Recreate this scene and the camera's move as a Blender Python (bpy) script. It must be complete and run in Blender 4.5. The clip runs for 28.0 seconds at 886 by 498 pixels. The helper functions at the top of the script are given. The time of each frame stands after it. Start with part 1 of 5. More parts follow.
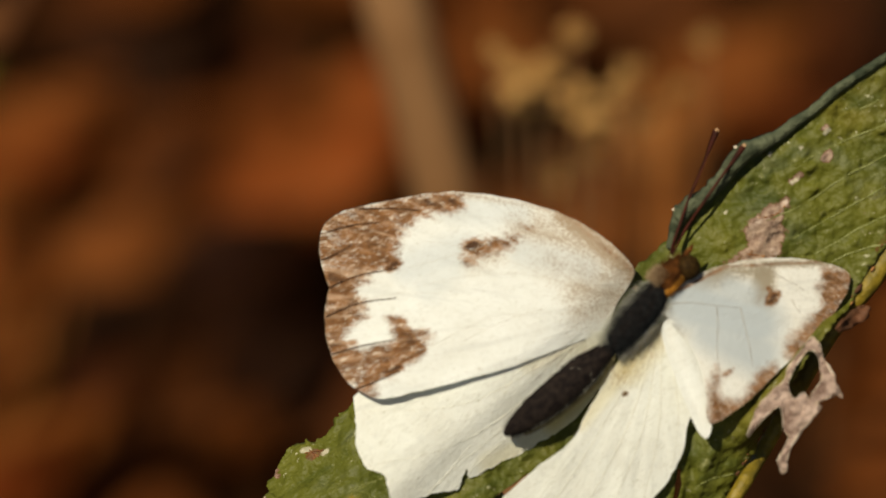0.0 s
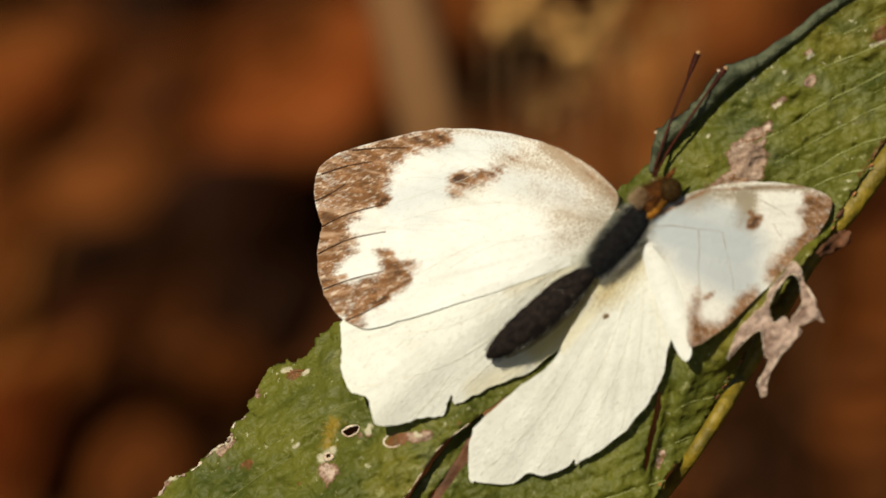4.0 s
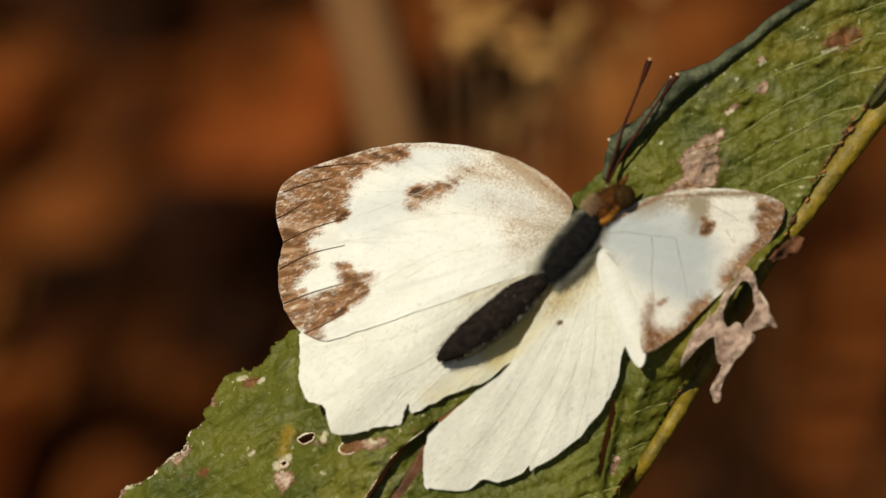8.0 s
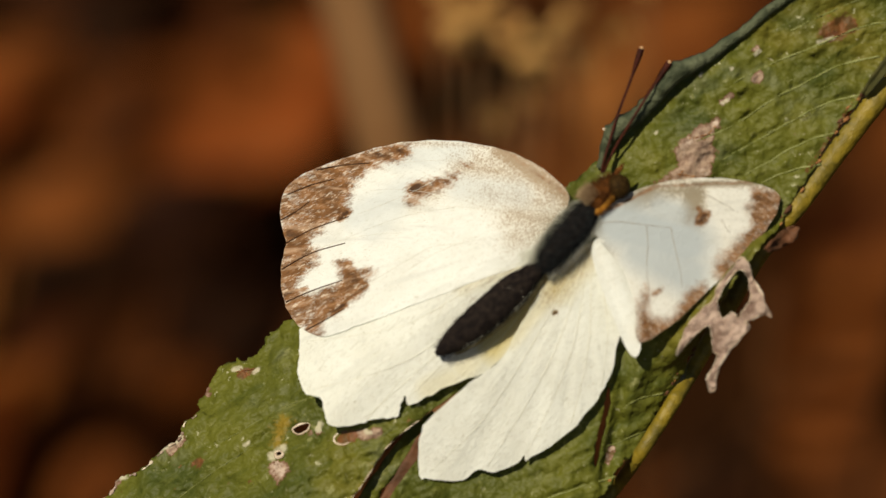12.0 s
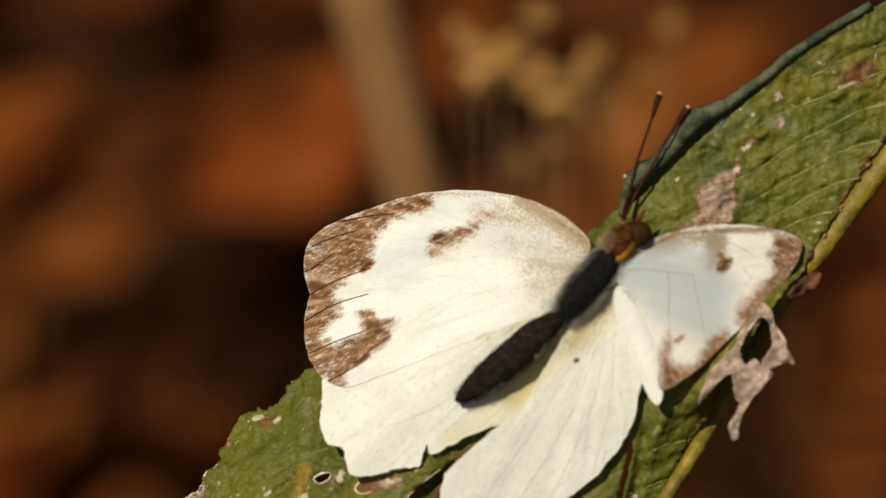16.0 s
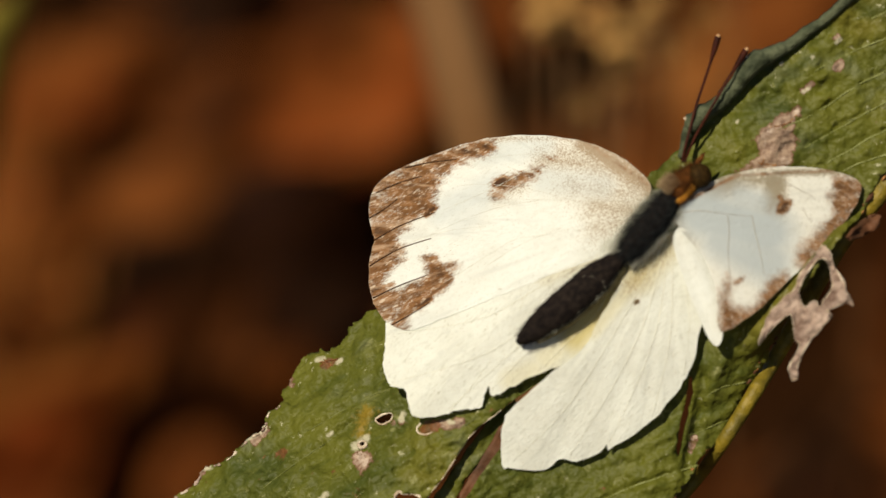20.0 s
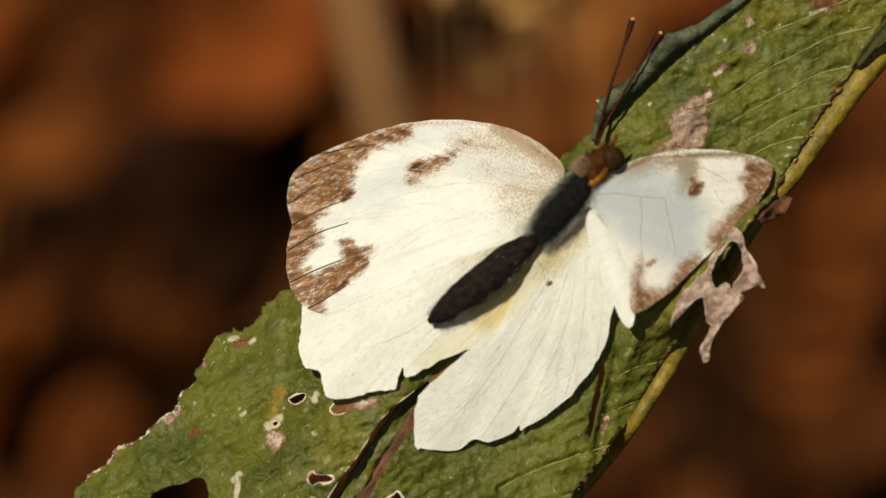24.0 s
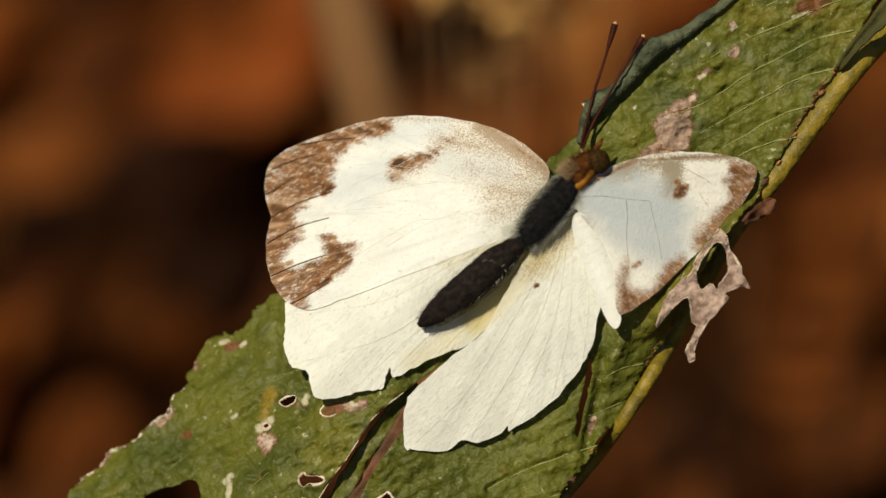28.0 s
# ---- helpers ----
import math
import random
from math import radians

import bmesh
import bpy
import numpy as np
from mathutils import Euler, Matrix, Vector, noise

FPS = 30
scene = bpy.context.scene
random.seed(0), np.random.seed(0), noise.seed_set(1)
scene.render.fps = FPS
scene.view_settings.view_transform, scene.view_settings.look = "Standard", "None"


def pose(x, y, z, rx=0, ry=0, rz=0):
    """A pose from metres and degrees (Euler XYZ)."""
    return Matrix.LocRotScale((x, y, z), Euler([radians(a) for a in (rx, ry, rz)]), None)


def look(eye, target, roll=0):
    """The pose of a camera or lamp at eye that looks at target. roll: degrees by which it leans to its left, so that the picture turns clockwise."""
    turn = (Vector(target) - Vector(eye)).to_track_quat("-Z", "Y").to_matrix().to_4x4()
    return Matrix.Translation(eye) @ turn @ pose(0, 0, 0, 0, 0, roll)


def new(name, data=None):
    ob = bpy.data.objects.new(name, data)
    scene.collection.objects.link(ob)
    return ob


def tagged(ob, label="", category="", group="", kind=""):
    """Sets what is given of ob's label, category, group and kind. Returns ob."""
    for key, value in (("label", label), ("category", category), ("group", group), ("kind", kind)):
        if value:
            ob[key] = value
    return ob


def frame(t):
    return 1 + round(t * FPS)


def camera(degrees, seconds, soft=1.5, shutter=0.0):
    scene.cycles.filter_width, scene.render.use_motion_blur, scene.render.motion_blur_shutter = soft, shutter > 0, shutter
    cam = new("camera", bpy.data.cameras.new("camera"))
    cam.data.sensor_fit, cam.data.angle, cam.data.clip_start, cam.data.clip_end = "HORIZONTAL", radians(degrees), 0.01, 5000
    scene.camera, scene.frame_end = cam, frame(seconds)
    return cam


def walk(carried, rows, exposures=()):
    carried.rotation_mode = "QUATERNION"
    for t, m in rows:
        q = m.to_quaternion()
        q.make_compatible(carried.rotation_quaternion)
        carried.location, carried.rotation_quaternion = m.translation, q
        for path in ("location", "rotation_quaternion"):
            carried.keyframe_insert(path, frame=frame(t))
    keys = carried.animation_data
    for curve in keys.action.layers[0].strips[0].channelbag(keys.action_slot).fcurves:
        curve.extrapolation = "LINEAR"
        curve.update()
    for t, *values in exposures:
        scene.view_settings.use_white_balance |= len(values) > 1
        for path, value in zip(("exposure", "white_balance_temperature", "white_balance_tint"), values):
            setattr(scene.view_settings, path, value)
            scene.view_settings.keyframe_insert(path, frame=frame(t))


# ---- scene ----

from mathutils import geometry

# The view frame: x right, y up, z towards the lens, origin on the butterfly's body.
DIST = 0.404                      # lens to butterfly, metres
FIELD = 12.0                      # degrees across the picture
GRAIN = DIST * math.tan(radians(FIELD / 2)) / 784
PITCH, HEIGHT = 35.0, 0.50        # the camera looks down; the butterfly sits this high
sp, cp = math.sin(radians(PITCH)), math.cos(radians(PITCH))
BASE = Matrix(((1, 0, 0, 0), (0, sp, -cp, 0), (0, cp, sp, HEIGHT), (0, 0, 0, 1)))


def view(x, y, z, rx, ry, rz):
    """The camera's pose: millimetres off its resting place and a small turn in degrees, in the view frame."""
    turn = Vector((radians(rx), radians(ry), radians(rz)))
    spin = Matrix.Rotation(turn.length, 4, turn.normalized()) if turn.length > 1e-9 else Matrix.Identity(4)
    return BASE @ Matrix.Translation((x / 1000, y / 1000, DIST + z / 1000)) @ spin


cam = camera(FIELD, 28.0, 1.5)
cam.data.dof.use_dof = True
cam.data.dof.focus_distance = DIST + 0.0065
cam.data.dof.aperture_fstop = 16.5
walk(cam, [
    (0.0, view(-2.25, 0.85, -5.35, 1.384, 0.790, -0.175)),
    (0.5, view(-2.37, 0.80, -5.28, 1.174, 0.761, 1.123)),
    (1.0, view(-2.27, 0.55, -4.46, 0.555, 0.753, 0.967)),
    (1.5, view(-2.30, -0.16, -5.03, 0.548, 0.711, 0.745)),
    (2.0, view(-2.22, -0.45, -4.91, 0.563, 0.686, 0.579)),
    (2.5, view(-2.06, -0.49, -4.77, 0.555, 0.658, 0.493)),
    (3.0, view(-1.87, -0.52, -4.86, 0.543, 0.630, 0.366)),
    (3.5, view(-1.76, -0.81, -5.11, 0.565, 0.602, 0.325)),
    (5.5, view(-1.00, -3.69, -4.05, 0.937, 0.789, 0.637)),
    (6.0, view(-0.79, -3.56, -3.71, 0.965, 0.790, 0.203)),
    (6.5, view(-0.52, -3.47, -3.78, 0.978, 0.713, 0.247)),
    (7.0, view(0.09, -3.78, -4.23, 1.044, 0.621, 0.136)),
    (7.5, view(0.45, -3.85, -4.13, 1.074, 0.481, -0.008)),
    (8.0, view(0.59, -3.82, -4.05, 1.078, 0.321, 0.158)),
    (8.5, view(0.76, -3.78, -4.08, 1.079, 0.189, 0.163)),
    (9.0, view(0.99, -3.66, -4.02, 1.069, 0.365, 0.051)),
    (9.5, view(1.17, -3.40, -3.91, 1.030, 0.862, -0.007)),
    (10.0, view(1.17, -3.64, -3.58, 1.038, 1.458, 0.124)),
    (10.5, view(0.87, -4.08, -3.24, 1.083, 1.955, 0.108)),
    (11.0, view(0.30, -4.50, -3.52, 1.136, 0.891, -0.015)),
    (11.5, view(-0.09, -4.80, -4.16, 1.163, 0.125, 0.012)),
    (12.0, view(-0.00, -4.79, -4.43, 1.080, 0.169, 0.133)),
    (12.5, view(-0.04, -4.73, -4.74, 0.956, 0.211, -0.028)),
    (14.5, view(1.08, -3.15, -5.81, 0.039, 0.527, -0.124)),
    (15.0, view(0.75, -3.18, -6.05, 0.735, 0.517, -0.278)),
    (15.5, view(0.85, -3.65, -6.08, 1.369, 0.560, -0.116)),
    (16.0, view(1.14, -3.48, -5.96, 1.549, 0.617, -0.142)),
    (16.5, view(1.43, -3.02, -5.65, 1.483, 0.667, -0.143)),
    (17.0, view(1.92, -2.92, -5.18, 1.446, 0.743, -0.072)),
    (17.5, view(2.65, -2.88, -4.87, 1.364, 0.927, -0.121)),
    (18.0, view(3.08, -2.77, -4.60, 1.221, 1.130, -0.363)),
    (18.5, view(3.00, -2.96, -3.83, 1.116, 1.266, -0.520)),
    (19.0, view(2.50, -3.78, -3.63, 1.069, 1.338, -0.159)),
    (19.5, view(2.28, -3.95, -3.31, 0.957, 1.457, -0.107)),
    (20.0, view(1.83, -4.22, -3.61, 0.861, 1.541, -0.140)),
    (20.5, view(1.80, -4.11, -4.20, 0.698, 1.685, -0.171)),
    (22.5, view(-1.44, -0.58, -4.34, -0.029, 0.671, -0.283)),
    (23.0, view(-1.30, -0.44, -3.76, -0.009, 0.395, -0.157)),
    (23.5, view(-1.01, -0.29, -2.83, 0.016, 0.158, -0.091)),
    (24.0, view(-0.63, -0.20, -2.02, 0.034, 0.012, -0.018)),
    (24.5, view(-0.31, -0.03, -0.79, 0.020, -0.026, -0.084)),
    (25.0, view(0.00, -0.00, 0.00, -0.000, 0.000, -0.000)),
    (25.5, view(-0.09, 0.02, 0.76, -0.007, -0.024, -0.028)),
    (26.0, view(-0.14, -0.25, 1.73, 0.022, -0.047, -0.017)),
    (26.5, view(-0.07, -0.42, 2.25, 0.041, -0.049, -0.042)),
    (27.0, view(-0.01, -0.64, 2.32, 0.092, -0.043, -0.200)),
    (27.5, view(0.05, -0.70, 2.29, 0.122, -0.050, -0.325)),
    (28.0, view(0.02, -0.73, 2.46, 0.148, -0.059, -0.352)),
], [(t, stops - 0.02, 7600, 10) for t, stops in ((0.0, 0.02), (1.0, 0.20), (2.0, 0.06), (3.0, 0.05), (6.0, 0.26), (7.0, -0.05), (8.0, -0.04), (9.0, 0.06), (10.0, 0.02), (11.0, 0.34), (12.0, 0.0), (15.0, 0.0),
                                                  (16.0, 0.0), (17.0, 0.27), (18.0, -0.02), (19.0, 0.04), (20.0, 0.02), (23.0, 0.0), (24.0, 0.0), (25.0, -0.05), (26.0, 0.0), (28.0, 0.0))])

# ---- light ----
SUN = (BASE.to_3x3() @ Vector((-0.34, 0.37, 0.87))).normalized()
world = bpy.data.worlds.new("sky")
scene.world = world
world.use_nodes = True
sky = world.node_tree.nodes.new("ShaderNodeTexSky")
sky.sky_type, sky.sun_disc = "NISHITA", False
sky.sun_elevation, sky.sun_rotation = math.asin(SUN.z), math.atan2(SUN.x, SUN.y)
world.node_tree.links.new(sky.outputs[0], world.node_tree.nodes["Background"].inputs[0])
world.node_tree.nodes["Background"].inputs[1].default_value = 0.05
sun = new("sun", bpy.data.lights.new("sun", "SUN"))
sun.data.energy, sun.data.angle, sun.data.color = 4.8, radians(0.6), (1.0, 0.965, 0.86)
sun.matrix_world = look(SUN * 5, (0, 0, 0))


# ---- materials ----
class Paint:
    """A small node builder round one Principled material."""

    def __init__(self, name, rough=0.6, spec=0.3):
        self.m = bpy.data.materials.new(name)
        self.m.use_nodes = True
        self.t = self.m.node_tree
        self.bsdf = self.t.nodes["Principled BSDF"]
        self.bsdf.inputs["Roughness"].default_value = rough
        self.bsdf.inputs["Specular IOR Level"].default_value = spec
        self.coord = self.t.nodes.new("ShaderNodeTexCoord").outputs["Object"]

    def put(self, a, b):
        self.t.links.new(a, b)

    def noise(self, scale, detail=4, rough=0.55, where=None, distort=0.0):
        n = self.t.nodes.new("ShaderNodeTexNoise")
        n.inputs["Scale"].default_value, n.inputs["Detail"].default_value = scale, detail
        n.inputs["Roughness"].default_value, n.inputs["Distortion"].default_value = rough, distort
        self.put(where or self.coord, n.inputs["Vector"])
        return n.outputs["Fac"]

    def cells(self, scale, feature="F1", where=None):
        n = self.t.nodes.new("ShaderNodeTexVoronoi")
        n.feature = feature
        n.inputs["Scale"].default_value = scale
        self.put(where or self.coord, n.inputs["Vector"])
        return n.outputs["Distance"]

    def attr(self, name):
        n = self.t.nodes.new("ShaderNodeAttribute")
        n.attribute_name = name
        return n.outputs["Fac"]

    def rand(self):
        return self.t.nodes.new("ShaderNodeObjectInfo").outputs["Random"]

    def math(self, op, a, b=0.0, clamp=False):
        n = self.t.nodes.new("ShaderNodeMath")
        n.operation, n.use_clamp = op, clamp
        for socket, value in zip(n.inputs, (a, b)):
            if isinstance(value, (int, float)):
                socket.default_value = value
            else:
                self.put(value, socket)
        return n.outputs[0]

    def ramp(self, fac, lo, hi):
        n = self.t.nodes.new("ShaderNodeMapRange")
        n.interpolation_type = "SMOOTHSTEP"
        n.inputs["From Min"].default_value, n.inputs["From Max"].default_value = lo, hi
        self.put(fac, n.inputs["Value"])
        return n.outputs["Result"]

    def mix(self, fac, a, b):
        n = self.t.nodes.new("ShaderNodeMix")
        n.data_type = "RGBA"
        if isinstance(fac, (int, float)):
            n.inputs["Factor"].default_value = fac
        else:
            self.put(fac, n.inputs["Factor"])
        for socket, value in ((n.inputs[6], a), (n.inputs[7], b)):
            if isinstance(value, tuple):
                socket.default_value = (*value, 1)
            else:
                self.put(value, socket)
        return n.outputs[2]

    def color(self, c):
        if isinstance(c, tuple):
            self.bsdf.inputs["Base Color"].default_value = (*c, 1)
        else:
            self.put(c, self.bsdf.inputs["Base Color"])
        self.base = c
        return self

    def bump(self, height, dist, strength=1.0):
        n = self.t.nodes.new("ShaderNodeBump")
        n.inputs["Distance"].default_value, n.inputs["Strength"].default_value = dist, strength
        self.put(height, n.inputs["Height"])
        self.put(n.outputs[0], self.bsdf.inputs["Normal"])
        return self

    def translucent(self, share, tint=None):
        """Lets light through a thin sheet."""
        n, mix = self.t.nodes.new("ShaderNodeBsdfTranslucent"), self.t.nodes.new("ShaderNodeMixShader")
        mix.inputs[0].default_value = share
        c = tint or self.base
        if isinstance(c, tuple):
            n.inputs[0].default_value = (*c, 1)
        else:
            self.put(c, n.inputs[0])
        out = self.t.nodes["Material Output"]
        self.put(self.bsdf.outputs[0], mix.inputs[1])
        self.put(n.outputs[0], mix.inputs[2])
        self.put(mix.outputs[0], out.inputs["Surface"])
        return self


def wing_paint(name, cream, brown, share, speck=1.0, turn=18.0, fuzz=1.9, soot=(0.34, 0.22, 0.115), drawn=3.2):
    p = Paint(name, 0.75, 0.12)
    rows = p.t.nodes.new("ShaderNodeMapping")
    rows.vector_type = "TEXTURE"
    rows.inputs["Rotation"].default_value, rows.inputs["Scale"].default_value = (0, 0, radians(turn)), (drawn, 1, 1)
    p.put(p.coord, rows.inputs["Vector"])
    rows = rows.outputs[0]
    dashes = p.t.nodes.new("ShaderNodeMapping")
    dashes.vector_type = "TEXTURE"
    dashes.inputs["Rotation"].default_value, dashes.inputs["Scale"].default_value = (0, 0, radians(turn)), (2.2 * drawn, 1, 1)
    p.put(p.coord, dashes.inputs["Vector"])
    dashes = dashes.outputs[0]
    scales = p.math("ADD", p.math("MULTIPLY", p.noise(5200, 2, 0.7, rows), 0.6), p.math("MULTIPLY", p.noise(7500, 2, 0.75), 0.4))
    blot = p.noise(900, 4, 0.7)
    dark = p.math("ADD", p.attr("dark"), p.math("MULTIPLY", p.math("SUBTRACT", scales, 0.5), fuzz))
    dark = p.math("ADD", dark, p.math("MULTIPLY", p.math("SUBTRACT", blot, 0.5), 0.7))
    tone = p.mix(p.ramp(p.noise(700, 4, 0.65), 0.35, 0.68), brown, tuple(0.60 * x for x in brown))
    tone = p.mix(p.math("MULTIPLY", p.ramp(p.noise(2600, 3, 0.7, dashes), 0.50, 0.66), 0.28 * fuzz), tone, (0.56, 0.38, 0.25))
    tone = p.mix(p.math("MULTIPLY", p.ramp(p.noise(2600, 2, 0.7, dashes), 0.46, 0.34), 0.6), tone, tuple(0.36 * x for x in brown))
    tone = p.mix(p.math("MULTIPLY", p.ramp(p.attr("streak"), -0.05, -0.40), 0.29 * fuzz), tone, (0.58, 0.40, 0.27))
    tone = p.mix(p.math("MULTIPLY", p.ramp(p.noise(3300, 2, 0.6, dashes), 0.57, 0.66), 0.38 * fuzz), tone, (0.80, 0.68, 0.55))
    tone = p.mix(p.math("MULTIPLY", p.ramp(p.attr("streak"), 0.05, 0.40), 0.24 * fuzz), tone, tuple(0.45 * x for x in brown))
    tone = p.mix(p.math("MULTIPLY", p.ramp(p.attr("dark"), 1.0, 1.5), 0.9), tone, (0.070, 0.036, 0.022))
    pale = p.mix(p.ramp(p.noise(260, 5, 0.7), 0.35, 0.75), cream, tuple(x * y for x, y in zip(cream, (0.93, 0.92, 0.90))))
    pale = p.mix(p.math("MULTIPLY", p.ramp(p.noise(3400, 3, 0.8, rows), 0.52, 0.72), speck), pale, tuple(x * y for x, y in zip(cream, (0.78, 0.77, 0.73))))
    # Grey streaks put the shading of the wing's pleats into the colour.
    pale = p.mix(p.math("MULTIPLY", p.ramp(p.attr("streak"), 0.05, 0.6), 0.55 - 0.2 * speck), pale, tuple(x * y for x, y in zip(cream, (0.78, 0.78, 0.77))))
    pale = p.mix(p.math("MULTIPLY", p.ramp(p.noise(2100, 2, 0.8), 0.68, 0.76), speck), pale, tuple(x * y for x, y in zip(cream, (0.56, 0.53, 0.44))))
    pale = p.mix(p.math("MULTIPLY", p.ramp(p.noise(1500, 3, 0.75), 0.55, 0.70), 0.5 * speck), pale, tuple(x * 0.78 for x in cream))
    grit = p.noise(7000, 2, 0.7)
    dust = p.math("ADD", p.attr("dust"), p.math("MULTIPLY", p.math("SUBTRACT", grit, 0.5), 3.4))
    pale = p.mix(p.math("MULTIPLY", p.ramp(p.attr("dust"), 0.0, 1.2), 0.36), pale, (0.66, 0.53, 0.34))
    pale = p.mix(p.math("MULTIPLY", p.ramp(dust, 0.45, 0.95), 0.75), pale, soot)
    pale = p.mix(p.attr("worn"), pale, tuple(x * y for x, y in zip(cream, (0.62, 0.68, 0.74))))
    # Yellow inner margin; also paints warm light through the wing in the body's shade.
    pale = p.mix(p.math("MULTIPLY", p.attr("shade_ochre"), 0.8), pale, (0.66, 0.56, 0.22))
    p.color(p.mix(p.ramp(dark, 0.20, 0.95), pale, tone))
    p.bump(p.math("ADD", p.math("ADD", p.noise(3600, 2, 0.7, rows), p.noise(3000, 2, 0.7)), p.math("MULTIPLY", p.noise(900, 3, 0.5, rows), 1.0)), 0.00009, 0.75)
    return p.translucent(share).m


def fur_paint(name, dark, light, low, high):
    p = Paint(name, 0.85, 0.06)
    p.color(p.mix(p.ramp(p.noise(1800, 3, 0.7), low, high), dark, light))
    return p.bump(p.noise(9000, 3), 0.0001, 0.8).m


def plain(name, a, b, scale, rough=0.7, depth=0.0002, spec=0.3):
    p = Paint(name, rough, spec)
    p.color(p.mix(p.ramp(p.noise(scale, 5, 0.65), 0.32, 0.68), a, b))
    return p.bump(p.noise(scale * 4, 4), depth, 0.7).m


def blade_paint():
    p = Paint("green_blade", 0.56, 0.20)
    tone = p.mix(p.ramp(p.noise(120, 4, 0.55), 0.34, 0.66), (0.060, 0.070, 0.010), (0.098, 0.102, 0.012))
    tone = p.mix(p.ramp(p.noise(60, 3), 0.52, 0.72), tone, (0.132, 0.116, 0.016))
    tone = p.mix(p.math("MULTIPLY", p.ramp(p.noise(95, 3, 0.6), 0.55, 0.68), 0.8), tone, (0.044, 0.058, 0.010))
    tone = p.mix(p.math("MULTIPLY", p.ramp(p.noise(330, 4, 0.65), 0.56, 0.76), 0.4), tone, (0.040, 0.056, 0.010))
    tone = p.mix(p.math("MULTIPLY", p.ramp(p.noise(150, 4, 0.6), 0.58, 0.70), 0.8), tone, (0.110, 0.120, 0.046))
    grain = p.t.nodes.new("ShaderNodeMapping")
    grain.vector_type = "TEXTURE"
    grain.inputs["Rotation"].default_value, grain.inputs["Scale"].default_value = (0, 0, radians(27)), (4.5, 1, 1)
    p.put(p.coord, grain.inputs["Vector"])
    along = p.noise(520, 4, 0.6, grain.outputs[0])
    tone = p.mix(p.math("MULTIPLY", p.ramp(along, 0.52, 0.72), 0.45), tone, (0.160, 0.162, 0.035))
    tone = p.mix(p.math("MULTIPLY", p.ramp(along, 0.46, 0.30), 0.5), tone, (0.032, 0.048, 0.006))
    net = p.cells(620, "DISTANCE_TO_EDGE")
    tone = p.mix(p.math("MULTIPLY", p.ramp(net, 0.10, 0.02), 0.06), tone, (0.20, 0.21, 0.05))
    tone = p.mix(p.math("MULTIPLY", p.ramp(p.noise(620, 4, 0.7), 0.60, 0.72), 0.6), tone, (0.25, 0.25, 0.10))
    # Cream flecks, some of them glints of the leaf put into the colour.
    glint_fleck = p.math("MULTIPLY", p.ramp(p.noise(1250, 3, 0.65), 0.62, 0.70), p.ramp(p.noise(240, 2), 0.48, 0.62))
    tone = p.mix(p.math("MULTIPLY", glint_fleck, 0.8), tone, (0.42, 0.41, 0.26))
    warp = p.math("MULTIPLY", p.math("SUBTRACT", p.noise(420, 5, 0.75), 0.5), 1.9)
    warp = p.math("ADD", warp, p.math("MULTIPLY", p.math("SUBTRACT", p.noise(1500, 3, 0.7), 0.5), 1.1))
    crust = p.mix(p.ramp(p.noise(1300, 4, 0.7), 0.35, 0.7), (0.35, 0.25, 0.18), (0.18, 0.11, 0.08))
    crust = p.mix(p.ramp(p.noise(520, 4, 0.7), 0.52, 0.66), crust, (0.47, 0.37, 0.30))
    scab = p.math("ADD", p.attr("dead"), warp)
    crust = p.mix(p.ramp(scab, 0.85, 0.55), crust, (0.15, 0.075, 0.045))
    tone = p.mix(p.ramp(scab, 0.45, 0.6), tone, crust)
    tone = p.mix(p.math("MULTIPLY", p.ramp(p.math("ADD", p.attr("amber"), p.math("MULTIPLY", warp, 0.9)), 0.30, 0.9), 0.7), tone, (0.26, 0.165, 0.020))
    tone = p.mix(p.math("MULTIPLY", p.ramp(p.math("ADD", p.attr("rust"), p.math("MULTIPLY", warp, 1.4)), 0.45, 0.85), 0.9), tone, p.mix(p.ramp(p.noise(900, 3, 0.7), 0.35, 0.65), (0.16, 0.055, 0.020), (0.085, 0.040, 0.014)))
    tone = p.mix(p.math("MULTIPLY", p.ramp(p.math("ADD", p.attr("bleached"), p.math("MULTIPLY", warp, 0.6)), 0.35, 0.8), 0.85), tone, (0.46, 0.43, 0.31))
    p.color(tone)
    relief = p.math("ADD", p.math("MULTIPLY", net, 0.3), p.math("MULTIPLY", p.noise(420, 3, 0.5), 1.7))
    relief = p.math("ADD", relief, p.math("MULTIPLY", p.noise(900, 2, 0.6, grain.outputs[0]), 0.3))
    relief = p.math("ADD", relief, p.math("MULTIPLY", p.noise(170, 3), 3.0))
    p.bump(relief, 0.0010, 0.68)
    return p.translucent(0.10, (0.18, 0.20, 0.02)).m


def litter_paint(name, low, high, stain, scattered=False):
    p = Paint(name, 0.75, 0.06)
    r = p.t.nodes.new("ShaderNodeNewGeometry").outputs["Random Per Island"] if scattered else p.rand()
    a = p.mix(p.ramp(r, 0.1, 0.9), low, high)
    a = p.mix(p.ramp(p.math("FRACT", p.math("MULTIPLY", r, 7.3)), 0.6, 0.95), a, tuple(x * y for x, y in zip(low, (1.3, 1.0, 1.1))))
    p.color(p.mix(p.ramp(p.noise(60, 5, 0.6), 0.35, 0.7), a, stain))
    p.bump(p.noise(120, 4), 0.002, 0.8)
    return p.translucent(0.12).m


